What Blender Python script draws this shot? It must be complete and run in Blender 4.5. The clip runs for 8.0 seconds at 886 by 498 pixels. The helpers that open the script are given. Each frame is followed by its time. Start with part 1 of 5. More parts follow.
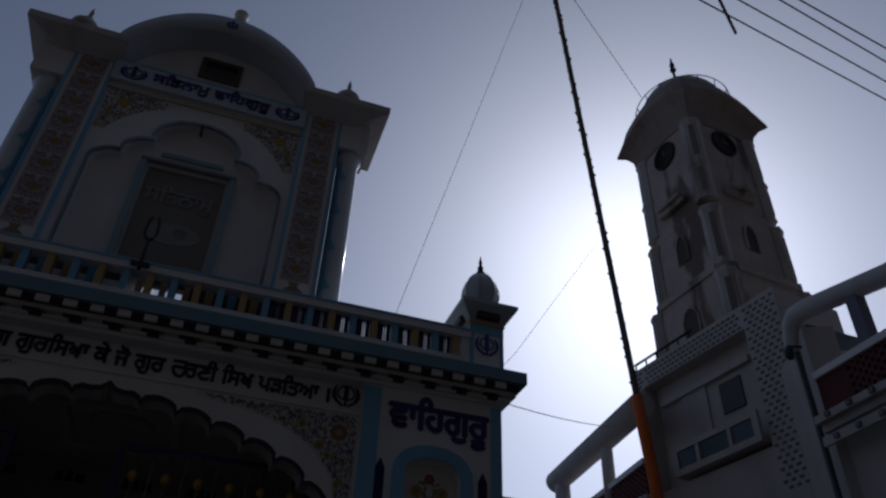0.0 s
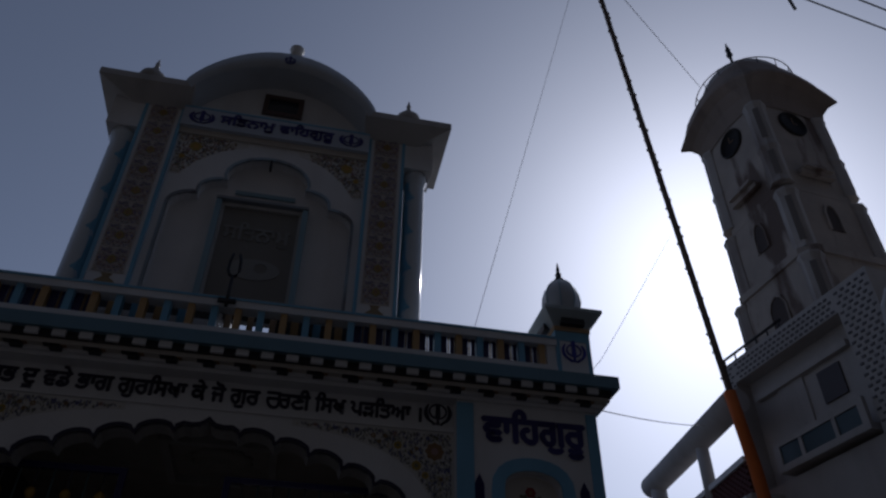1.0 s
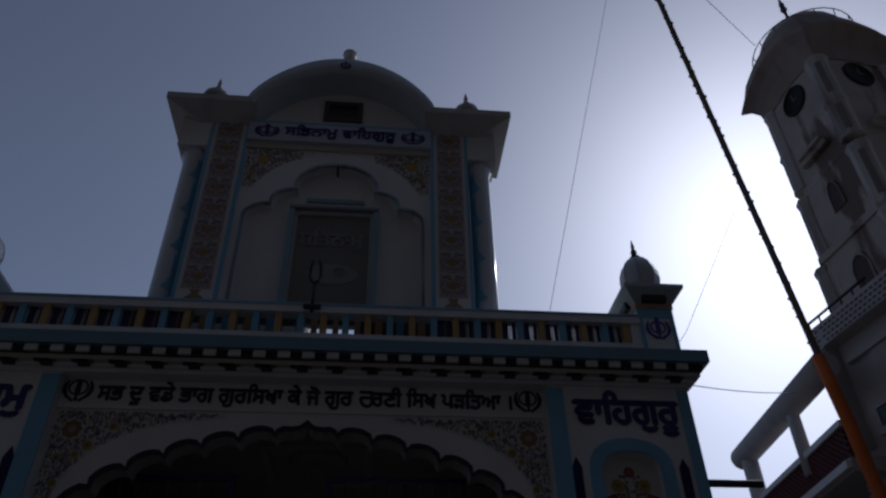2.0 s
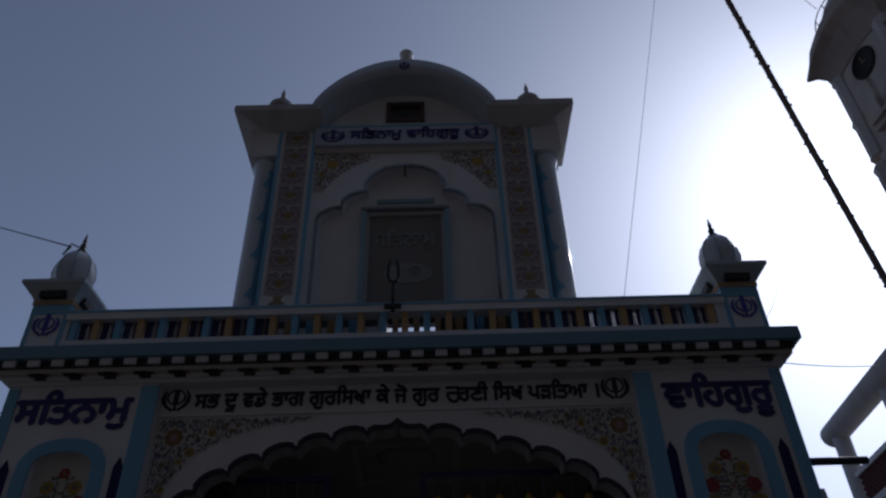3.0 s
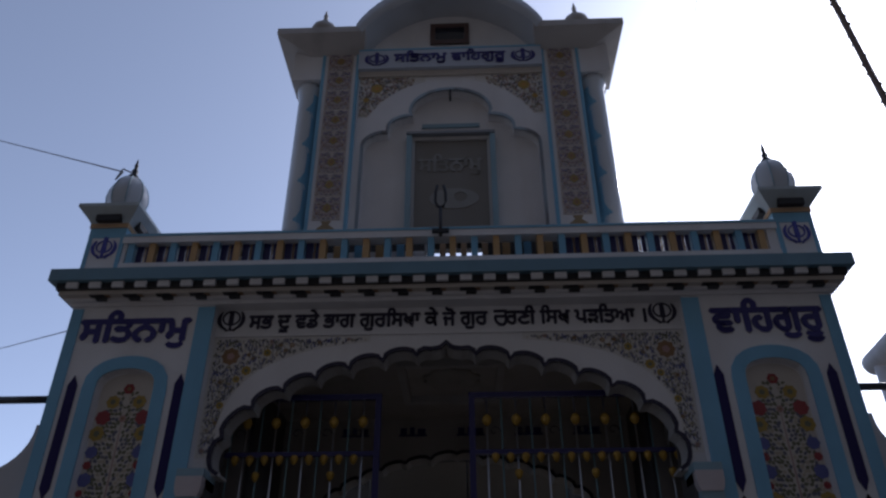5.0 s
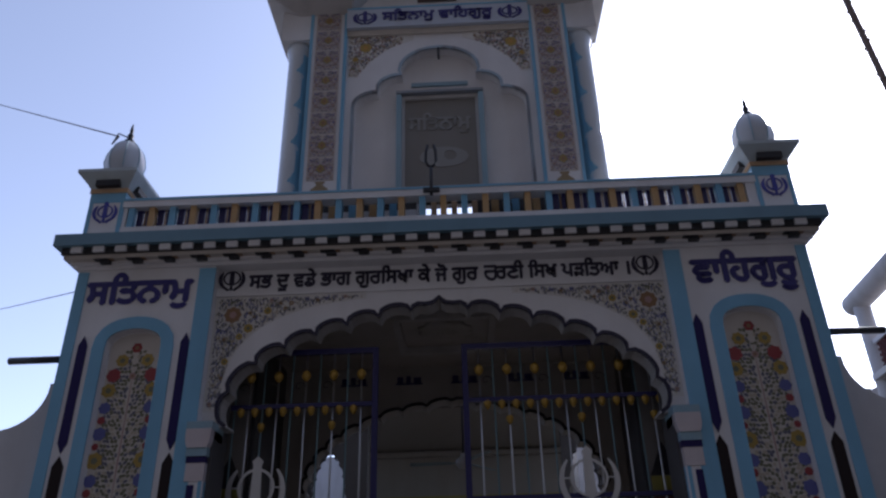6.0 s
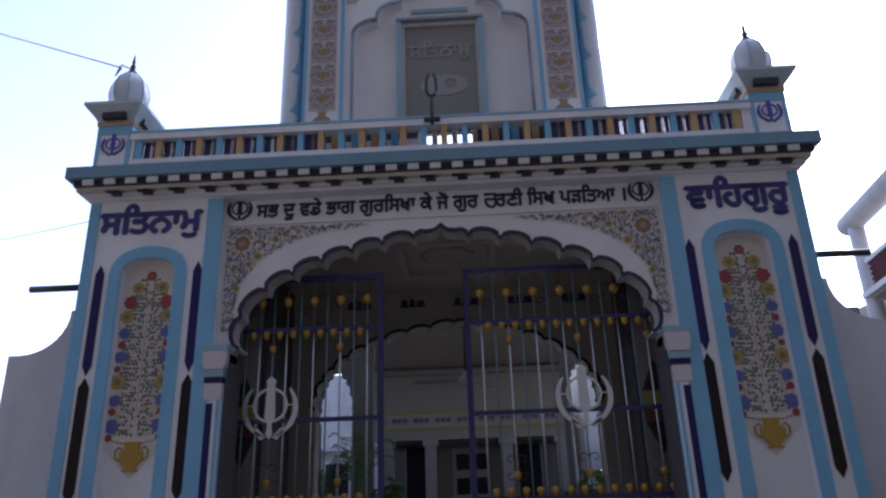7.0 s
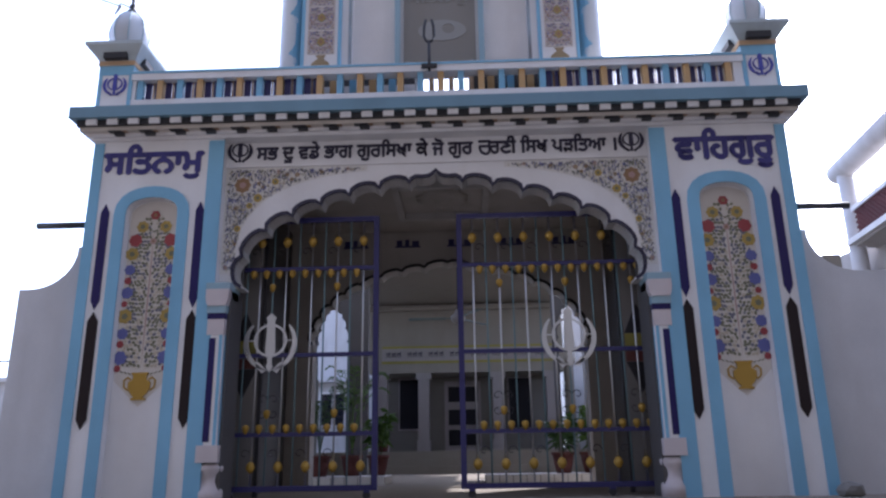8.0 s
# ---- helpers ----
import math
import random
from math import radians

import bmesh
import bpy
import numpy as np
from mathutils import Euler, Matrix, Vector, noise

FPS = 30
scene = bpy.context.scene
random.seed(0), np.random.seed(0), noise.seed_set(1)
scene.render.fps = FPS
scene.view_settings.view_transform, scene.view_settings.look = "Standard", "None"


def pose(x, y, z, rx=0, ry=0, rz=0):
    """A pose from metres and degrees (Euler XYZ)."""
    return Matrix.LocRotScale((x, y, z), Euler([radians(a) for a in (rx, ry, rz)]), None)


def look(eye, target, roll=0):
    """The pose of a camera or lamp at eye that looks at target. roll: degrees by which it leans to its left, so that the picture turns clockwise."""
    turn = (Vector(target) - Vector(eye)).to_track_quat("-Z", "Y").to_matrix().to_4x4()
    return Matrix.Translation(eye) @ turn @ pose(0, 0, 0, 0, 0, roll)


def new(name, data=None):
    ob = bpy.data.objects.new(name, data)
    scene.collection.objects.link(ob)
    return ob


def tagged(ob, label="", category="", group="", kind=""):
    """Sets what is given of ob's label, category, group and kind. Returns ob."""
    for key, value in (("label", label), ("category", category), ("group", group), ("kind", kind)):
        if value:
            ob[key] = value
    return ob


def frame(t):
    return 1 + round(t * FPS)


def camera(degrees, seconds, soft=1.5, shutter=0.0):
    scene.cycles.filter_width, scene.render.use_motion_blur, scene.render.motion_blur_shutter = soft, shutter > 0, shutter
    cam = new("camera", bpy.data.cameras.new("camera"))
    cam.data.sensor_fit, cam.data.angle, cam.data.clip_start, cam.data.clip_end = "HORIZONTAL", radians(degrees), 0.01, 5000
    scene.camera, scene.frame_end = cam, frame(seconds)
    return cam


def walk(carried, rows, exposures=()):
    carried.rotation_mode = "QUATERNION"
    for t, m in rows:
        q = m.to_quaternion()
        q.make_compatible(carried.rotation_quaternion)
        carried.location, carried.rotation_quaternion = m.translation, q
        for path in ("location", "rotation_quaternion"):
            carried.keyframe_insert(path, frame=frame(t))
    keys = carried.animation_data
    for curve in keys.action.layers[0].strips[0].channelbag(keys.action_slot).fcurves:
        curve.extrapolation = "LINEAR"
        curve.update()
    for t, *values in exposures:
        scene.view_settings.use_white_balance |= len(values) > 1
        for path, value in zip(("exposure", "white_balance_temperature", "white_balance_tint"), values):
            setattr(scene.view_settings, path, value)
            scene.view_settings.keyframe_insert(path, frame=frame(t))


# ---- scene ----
cam = camera(62.0, 8.0, soft=2.4)
PATH = [
    (0, (0.884, -6.056, 0.454), (1.368, -4.531, 1.655), 2.4),
    (0.5, (0.828, -6.02, 0.46), (1.232, -4.481, 1.672), 1.1),
    (1, (0.75, -5.979, 0.456), (1.068, -4.434, 1.686), 0.6),
    (1.5, (0.661, -5.989, 0.454), (0.911, -4.424, 1.673), -0.5),
    (2.8, (0.39, -6.008, 0.425), (0.441, -4.41, 1.626), -1.9),
    (3, (0.36, -5.999, 0.426), (0.385, -4.4, 1.627), -2.0),
    (3.5, (0.292, -5.972, 0.421), (0.25, -4.373, 1.621), -1.7),
    (4, (0.251, -5.962, 0.412), (0.181, -4.36, 1.607), -0.2),
    (4.5, (0.221, -5.973, 0.394), (0.151, -4.331, 1.533), 0.1),
    (4.7, (0.21, -5.965, 0.393), (0.141, -4.294, 1.489), 0.1),
    (6, (0.238, -6.273, 0.365), (0.186, -4.495, 1.279), -1.5),
    (6.5, (0.253, -6.382, 0.333), (0.196, -4.559, 1.153), -1.9),
    (7, (0.251, -6.507, 0.332), (0.185, -4.642, 1.051), -1.9),
    (7.5, (0.272, -6.65, 0.34), (0.2, -4.757, 0.982), -1.5),
    (8, (0.285, -6.78, 0.336), (0.223, -4.859, 0.888), -0.9),
]
EXPOSE = [(0, -1.48, 5350, 13), (1.5, -1.48, 5350, 14), (3.0, -1.05, 5300, 14), (3.5, -0.7, 5330, 14), (4.0, -0.26, 5380, 14), (4.5, -0.07, 5400, 14), (6.0, 0.84, 5430, 18), (6.5, 1.2, 5330, 19), (8, 2.54, 5480, 18)]
walk(cam, [(t, look(eye, target, roll)) for t, eye, target, roll in PATH], EXPOSE)

from mathutils.geometry import tessellate_polygon

# ---- world, sun ----
SUN = Vector((0.481, 0.661, 0.577)).normalized()
world = bpy.data.worlds.new("sky")
scene.world = world
world.use_nodes = True
wn = world.node_tree
sky = wn.nodes.new("ShaderNodeTexSky")
sky.sky_type = "NISHITA"
sky.sun_disc = False
sky.sun_elevation = math.asin(SUN.z)
sky.sun_rotation = math.atan2(SUN.x, SUN.y)
sky.altitude = 250
sky.air_density = 0.65
sky.dust_density = 1.6
sky.ozone_density = 1.2
back = wn.nodes["Background"]
back.inputs["Strength"].default_value = 0.15
haze = wn.nodes.new("ShaderNodeHueSaturation")
haze.inputs["Saturation"].default_value = 0.55
wn.links.new(sky.outputs[0], haze.inputs["Color"])
wn.links.new(haze.outputs[0], back.inputs["Color"])
sun = new("sun", bpy.data.lights.new("sun", "SUN"))
sun.data.energy = 1.6
sun.data.angle = radians(0.6)
sun.data.color = (1.0, 0.9, 0.76)
sun.matrix_world = look(SUN * 60, (0, 0, 0))


# ---- materials ----
def material(name, color, rough=0.6, metal=0.0, vary=0.12, grain=9.0, bump=0.15, stain=0.0, stain_color=(0.2, 0.17, 0.14), spec=0.5, fine=90.0, blotch=(1.3, 0.5, 0.78)):
    """A painted or mineral surface: colour wanders at two scales, with fine relief and optional stains."""
    m = bpy.data.materials.new(name)
    m.use_nodes = True
    nt = m.node_tree
    b = nt.nodes["Principled BSDF"]
    co = nt.nodes.new("ShaderNodeTexCoord")
    n1 = nt.nodes.new("ShaderNodeTexNoise")
    n1.inputs["Scale"].default_value, n1.inputs["Detail"].default_value = grain * 0.25, 6
    n2 = nt.nodes.new("ShaderNodeTexNoise")
    n2.inputs["Scale"].default_value, n2.inputs["Detail"].default_value = fine, 3
    for n in (n1, n2):
        nt.links.new(co.outputs["Object"], n.inputs["Vector"])
    mix = nt.nodes.new("ShaderNodeMix")
    mix.data_type = "RGBA"
    lo = tuple(max(0.0, c * (1 - 1.3 * vary)) for c in color)
    hi = tuple(min(1.0, c * (1 + 0.7 * vary)) for c in color)
    mix.inputs["A"].default_value, mix.inputs["B"].default_value = (*lo, 1), (*hi, 1)
    add = nt.nodes.new("ShaderNodeMath")
    add.operation = "MULTIPLY_ADD"
    add.inputs[1].default_value, add.inputs[2].default_value = 0.35, 0.0
    nt.links.new(n2.outputs["Fac"], add.inputs[0])
    add2 = nt.nodes.new("ShaderNodeMath")
    add2.operation = "MULTIPLY_ADD"
    add2.inputs[1].default_value = 0.65
    nt.links.new(n1.outputs["Fac"], add2.inputs[0])
    nt.links.new(add.outputs[0], add2.inputs[2])
    nt.links.new(add2.outputs[0], mix.inputs["Factor"])
    out = mix.outputs["Result"]
    if stain:
        n3 = nt.nodes.new("ShaderNodeTexNoise")
        n3.inputs["Scale"].default_value, n3.inputs["Detail"].default_value = blotch[0], 8
        sc = nt.nodes.new("ShaderNodeMapping")
        sc.inputs["Scale"].default_value = (2.2, 2.2, 0.5)
        nt.links.new(co.outputs["Object"], sc.inputs["Vector"])
        nt.links.new(sc.outputs[0], n3.inputs["Vector"])
        ramp = nt.nodes.new("ShaderNodeMapRange")
        ramp.inputs["From Min"].default_value, ramp.inputs["From Max"].default_value = blotch[1:]
        ramp.inputs["To Max"].default_value = stain
        nt.links.new(n3.outputs["Fac"], ramp.inputs["Value"])
        m2 = nt.nodes.new("ShaderNodeMix")
        m2.data_type = "RGBA"
        nt.links.new(ramp.outputs[0], m2.inputs["Factor"])
        nt.links.new(out, m2.inputs["A"])
        m2.inputs["B"].default_value = (*stain_color, 1)
        out = m2.outputs["Result"]
    nt.links.new(out, b.inputs["Base Color"])
    r = nt.nodes.new("ShaderNodeMapRange")
    r.inputs["To Min"].default_value, r.inputs["To Max"].default_value = max(0.03, rough - 0.1 * min(1, rough / 0.3)), min(1, rough + 0.12 * min(1, rough / 0.3))
    nt.links.new(n1.outputs["Fac"], r.inputs["Value"])
    nt.links.new(r.outputs[0], b.inputs["Roughness"])
    b.inputs["Metallic"].default_value = metal
    b.inputs["Specular IOR Level"].default_value = spec
    if bump:
        bp = nt.nodes.new("ShaderNodeBump")
        bp.inputs["Strength"].default_value, bp.inputs["Distance"].default_value = bump, 0.01
        nt.links.new(add2.outputs[0], bp.inputs["Height"])
        nt.links.new(bp.outputs[0], b.inputs["Normal"])
    return m


WHITE = material("white_paint", (0.76, 0.75, 0.755), 0.55, vary=0.18, stain=0.35, stain_color=(0.46, 0.42, 0.39), blotch=(0.9, 0.48, 0.75))
EAVE = material("weathered_eave_paint", (0.5, 0.475, 0.455), 0.65, vary=0.2, stain=0.5, stain_color=(0.2, 0.18, 0.17))
# Dark paint, taken darker still so the colour carries the passage shade.
PASSAGE = material("shade_deepened_passage_paint", (0.085, 0.08, 0.08), 0.6, vary=0.25, stain=0.4, stain_color=(0.06, 0.06, 0.065))
UPPERPASS = material("grey_passage_paint", (0.43, 0.405, 0.38), 0.6, vary=0.2, stain=0.4)
# Pale hall paint greyed down, so its colour carries courtyard shade.
HALLPAINT = material("shade_greyed_hall_paint", (0.27, 0.25, 0.215), 0.6, vary=0.15, stain=0.3)
DOMEPAINT = material("glossy_grey_white_paint", (0.5, 0.52, 0.55), 0.3, vary=0.16, stain=0.4, stain_color=(0.3, 0.29, 0.28))
GREYCOAT = material("plain_grey_coat", (0.5, 0.49, 0.48), 0.75, vary=0.2, stain=0.4)
CAPPAINT = material("grey_blue_cap_paint", (0.46, 0.53, 0.56), 0.5, vary=0.2, stain=0.4, stain_color=(0.25, 0.2, 0.17))
RAILPAINT = material("pale_grey_rail_paint", (0.5, 0.49, 0.49), 0.55, vary=0.15, stain=0.3)
NICHECREAM = material("cream_niche_paint", (0.64, 0.6, 0.55), 0.55, vary=0.18, stain=0.25, stain_color=(0.5, 0.44, 0.36))
PINKWHITE = material("pinkish_white_paint", (0.58, 0.52, 0.52), 0.5, vary=0.2, stain=0.4, stain_color=(0.4, 0.3, 0.3))
WARMWHITE = material("cream_paint", (0.72, 0.68, 0.62), 0.6, stain=0.25, stain_color=(0.42, 0.36, 0.3))
SKYBLUE = material("sky_blue_gloss_paint", (0.21, 0.44, 0.62), 0.34, vary=0.2, stain=0.3, stain_color=(0.12, 0.25, 0.36))
DEEPBLUE = material("grey_blue_paint", (0.155, 0.265, 0.34), 0.45, stain=0.35, stain_color=(0.09, 0.15, 0.18))
DULLBLUE = material("faded_blue_paint", (0.27, 0.4, 0.47), 0.5, vary=0.25, stain=0.35, stain_color=(0.35, 0.33, 0.33))
NAVY = material("navy_paint", (0.022, 0.02, 0.11), 0.35, bump=0.08)
NAVYTILE = material("navy_tile", (0.02, 0.014, 0.09), 0.3, bump=0.04, spec=0.25)
BROWNTILE = material("brown_black_tile", (0.016, 0.009, 0.011), 0.3, bump=0.04, spec=0.25)
BLACKPAINT = material("black_paint", (0.02, 0.02, 0.025), 0.5)
INK = material("dark_lettering_paint", (0.025, 0.022, 0.05), 0.5)
EMBLEMBLUE = material("ultramarine_paint", (0.06, 0.065, 0.34), 0.45)
INDIGO = material("indigo_paint", (0.035, 0.03, 0.18), 0.4)
TAN = material("tan_paint", (0.5, 0.34, 0.2), 0.55)
BUFF = material("buff_paint", (0.52, 0.33, 0.14), 0.5, stain=0.3)
OCHRE = material("ochre_paint", (0.5, 0.27, 0.06), 0.5, stain=0.2)
PLASTER = material("grey_white_plaster", (0.62, 0.62, 0.64), 0.8, vary=0.24, stain=0.5, stain_color=(0.4, 0.39, 0.39), bump=0.3, blotch=(0.7, 0.42, 0.62))
# Cream darkened in its colour to give undersides their shade.
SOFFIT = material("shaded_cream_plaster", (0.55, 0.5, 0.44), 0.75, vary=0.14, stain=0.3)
GOLD = material("gold_paint", (0.4, 0.245, 0.035), 0.42, metal=0.25, bump=0.05)
SILVER = material("silver_steel", (0.62, 0.63, 0.65), 0.3, metal=0.9, bump=0.03)
IRON = material("dark_iron", (0.05, 0.05, 0.055), 0.5, metal=0.6)
RED = material("red_paint", (0.3, 0.05, 0.055), 0.5)
YELLOW = material("mustard_paint", (0.4, 0.28, 0.065), 0.5)
VIOLET = material("blue_violet_paint", (0.12, 0.13, 0.34), 0.5)
LEAF1 = material("grey_green_paint", (0.17, 0.17, 0.11), 0.55)
LEAF2 = material("slate_paint", (0.15, 0.15, 0.2), 0.55)
BROWN = material("brown_paint", (0.28, 0.17, 0.09), 0.55)
PINK = material("dusty_rose_paint", (0.42, 0.27, 0.25), 0.55)
BRONZE = material("dull_bronze_paint", (0.3, 0.22, 0.11), 0.5, stain=0.3)
CREAMTILE = material("warm_panel_ground", (0.55, 0.49, 0.455), 0.5)
GROUND = material("dusty_concrete_ground", (0.25, 0.21, 0.165), 0.85, vary=0.2, grain=4, stain=0.4, bump=0.4)
GLASSDARK = material("dark_window_glass", (0.015, 0.018, 0.03), 0.08, bump=0.0, spec=0.6)
GREYPANEL = material("frosted_panel", (0.225, 0.215, 0.2), 0.35, stain=0.3)
FAINT = material("etched_paint", (0.29, 0.29, 0.28), 0.4)
BRICK = material("maroon_brick", (0.09, 0.022, 0.022), 0.8, bump=0.4)
TOWERWALL = material("weathered_tower_paint", (0.47, 0.41, 0.36), 0.7, vary=0.45, grain=9, stain=0.92, stain_color=(0.12, 0.08, 0.062), bump=0.5, blotch=(0.9, 0.53, 0.61))
HOUSE = material("pale_house_paint", (0.47, 0.44, 0.42), 0.65, vary=0.2, stain=0.5, stain_color=(0.25, 0.22, 0.2))
CHECK = material("grey_check_tile", (0.1, 0.09, 0.095), 0.35)
SAFFRON = material("saffron_cloth", (0.6, 0.14, 0.02), 0.85, vary=0.25, grain=30, bump=0.4)
POLEMAT = material("rope_wound_pole", (0.14, 0.1, 0.08), 0.8, vary=0.3, grain=40, bump=0.5)
TERRA = material("terracotta", (0.12, 0.036, 0.028), 0.7)
FOLIAGE = material("green_foliage", (0.05, 0.11, 0.03), 0.55, vary=0.4, grain=12)
FOLIAGE2 = material("light_green_foliage", (0.1, 0.2, 0.035), 0.5, vary=0.3, grain=12)
WIRE = material("cable_rubber", (0.06, 0.06, 0.065), 0.6)
WOOD = material("dark_door_wood", (0.06, 0.045, 0.05), 0.4, vary=0.25)


# ---- mesh helpers ----
def box(bm, x0, x1, y0, y1, z0, z1, mi=0):
    v = [bm.verts.new((x, y, z)) for z in (z0, z1) for y in (y0, y1) for x in (x0, x1)]
    for q in ((0, 2, 3, 1), (4, 5, 7, 6), (0, 1, 5, 4), (2, 6, 7, 3), (0, 4, 6, 2), (1, 3, 7, 5)):
        bm.faces.new([v[i] for i in q]).material_index = mi


def prism(bm, pts, y0, y1, mi=0, back=True):
    """An outline in the x, z plane (anticlockwise seen from -y), drawn out from y0 to y1."""
    a = [bm.verts.new((x, y0, z)) for x, z in pts]
    b = [bm.verts.new((x, y1, z)) for x, z in pts]
    n = len(pts)
    tris = tessellate_polygon([[Vector((x, z, 0)) for x, z in pts]]) if n > 4 else [tuple(range(n))]
    for t in tris:
        bm.faces.new([a[k] for k in t]).material_index = mi
        if back:
            bm.faces.new([b[k] for k in reversed(t)]).material_index = mi
    for i in range(n):
        bm.faces.new((a[(i + 1) % n], a[i], b[i], b[(i + 1) % n])).material_index = mi


def ribbon(bm, pts, w, y0, y1, mi=0, closed=False):
    """A band of width w along a line in the x, z plane, on its outer (left-hand) side."""
    n = len(pts)
    off = []
    for i, (x, z) in enumerate(pts):
        xa, za = pts[(i - 1) % n] if closed else pts[max(i - 1, 0)]
        xb, zb = pts[(i + 1) % n] if closed else pts[min(i + 1, n - 1)]
        d = Vector((xb - xa, zb - za)).normalized()
        off.append((x - d.y * w, z + d.x * w))
    for i in range(n if closed else n - 1):
        j = (i + 1) % n
        quad = [pts[i], pts[j], off[j], off[i]]
        a = [bm.verts.new((x, y0, z)) for x, z in quad]
        b = [bm.verts.new((x, y1, z)) for x, z in quad]
        bm.faces.new(a).material_index = mi
        for k in range(4):
            if k in (0, 2) or not closed:
                bm.faces.new((a[(k + 1) % 4], a[k], b[k], b[(k + 1) % 4])).material_index = mi


def lathe(bm, profile, cx=0, cy=0, cz=0, segs=16, mi=0, sx=1.0, sy=1.0, flute=0.0, lobes=8):
    rings = []
    for r, z in profile:
        ring = []
        for i in range(segs):
            a = 2 * math.pi * i / segs
            rr = r * (1 - flute * (0.5 + 0.5 * math.cos(lobes * a)))
            ring.append(bm.verts.new((cx + rr * sx * math.cos(a), cy + rr * sy * math.sin(a), cz + z)))
        rings.append(ring)
    for a, b in zip(rings, rings[1:]):
        for i in range(segs):
            f = bm.faces.new((a[i], a[(i + 1) % segs], b[(i + 1) % segs], b[i]))
            f.material_index, f.smooth = mi, True
    bm.faces.new(list(reversed(rings[0]))).material_index = mi
    bm.faces.new(rings[-1]).material_index = mi


def tube(bm, pts, r, segs=8, mi=0, caps=True):
    pts = [Vector(p) for p in pts]
    rings = []
    for i, p in enumerate(pts):
        d = (pts[min(i + 1, len(pts) - 1)] - pts[max(i - 1, 0)]).normalized()
        u = d.cross(Vector((0, 0, 1)) if abs(d.z) < 0.9 else Vector((1, 0, 0))).normalized()
        v = d.cross(u)
        rings.append([bm.verts.new(p + (u * math.cos(2 * math.pi * k / segs) + v * math.sin(2 * math.pi * k / segs)) * r) for k in range(segs)])
    for a, b in zip(rings, rings[1:]):
        for k in range(segs):
            f = bm.faces.new((a[k], a[(k + 1) % segs], b[(k + 1) % segs], b[k]))
            f.material_index, f.smooth = mi, True
    if caps:
        bm.faces.new(rings[0]).material_index = mi
        bm.faces.new(list(reversed(rings[-1]))).material_index = mi


def mesh_of(name, bm, mats, bevel=0.0, weld=False):
    if weld:
        bmesh.ops.remove_doubles(bm, verts=bm.verts, dist=1e-5)
    if bevel:
        edges = [e for e in bm.edges if len(e.link_faces) == 2 and e.calc_face_angle(0) > 0.9]
        bmesh.ops.bevel(bm, geom=edges, offset=bevel, segments=2, affect="EDGES", profile=0.6)
    bmesh.ops.recalc_face_normals(bm, faces=bm.faces)
    me = bpy.data.meshes.new(name)
    bm.to_mesh(me)
    bm.free()
    for m in mats if isinstance(mats, (list, tuple)) else [mats]:
        me.materials.append(m)
    return me


def part(name, bm, mats, parent=None, label="", bevel=0.0, at=None, kind="", weld=False):
    ob = new(name, mesh_of(name, bm, mats, bevel, weld))
    if at is not None:
        ob.matrix_basis = at
    if parent:
        ob.parent = parent
    if label or kind:
        tagged(ob, label=label, kind=kind)
    return ob


def piece(name, me, parent, at):
    ob = new(name, me)
    ob.matrix_basis = at
    ob.parent = parent
    return ob


def thing(name, label, category, at=None, group="", kind=""):
    ob = new(name)
    ob.empty_display_size = 0.2
    if at is not None:
        ob.matrix_basis = at
    return tagged(ob, label, category, group, kind)


def boxes(*rows):
    bm = bmesh.new()
    for r in rows:
        box(bm, *r)
    return bm


def lettering(name, text, mat, x0, x1, zbase, height, y, parent, bold=0.0, depth=0.006, label="", skip=None):
    """Words in the built-in font, stretched to x0..x1, with capitals of that height, on a wall that faces -y."""
    cu = bpy.data.curves.new(name, "FONT")
    cu.body, cu.extrude, cu.resolution_u = text, 0.01, 3
    tmp = new(name, cu)
    me = bpy.data.meshes.new_from_object(tmp.evaluated_get(bpy.context.evaluated_depsgraph_get()))
    bpy.data.objects.remove(tmp)
    bpy.data.curves.remove(cu)
    n = len(me.vertices)
    co = np.empty(n * 3, dtype=np.float32)
    me.vertices.foreach_get("co", co)
    co = co.reshape(-1, 3)
    lo, hi = co[:, 0].min(), co[:, 0].max()
    out = np.empty_like(co)
    out[:, 0] = x0 + (co[:, 0] - lo) / (hi - lo) * (x1 - x0)
    out[:, 2] = zbase + co[:, 1] / 0.62 * height
    root = list(range(n))

    def find(i):
        while root[i] != i:
            root[i] = root[root[i]]
            i = root[i]
        return i

    for e in me.edges:
        root[find(e.vertices[0])] = find(e.vertices[1])
    order = {}
    lift = np.array([order.setdefault(find(i), len(order)) % 4 for i in range(n)], dtype=np.float32) * 0.0012
    out[:, 1] = y - (co[:, 2] + 0.01) / 0.02 * (depth + lift)
    me.vertices.foreach_set("co", out.ravel())
    me.update()
    bm = bmesh.new()
    for k, (dx, dz) in enumerate(((0, 0), (1, 0), (-1, 0), (0, 1), (0, -1)) if bold else ((0, 0),)):
        first = len(bm.verts)
        bm.from_mesh(me)
        bm.verts.ensure_lookup_table()
        if skip and k == 0:
            gone = [v for v in bm.verts if skip[0] < v.co.x < skip[1]]
            bmesh.ops.delete(bm, geom=gone, context="VERTS")
            bm.to_mesh(me)
            bm.verts.ensure_lookup_table()
        for v in bm.verts[first:]:
            v.co.x += dx * bold
            v.co.z += dz * bold
            v.co.y -= 0.0003 * k
    bm.to_mesh(me)
    bm.free()
    me.materials.clear()
    me.materials.append(mat)
    for p in me.polygons:
        p.material_index = 0
    ob = new(name, me)
    ob.parent = parent
    if label:
        tagged(ob, label=label, kind="stuff")
    return ob


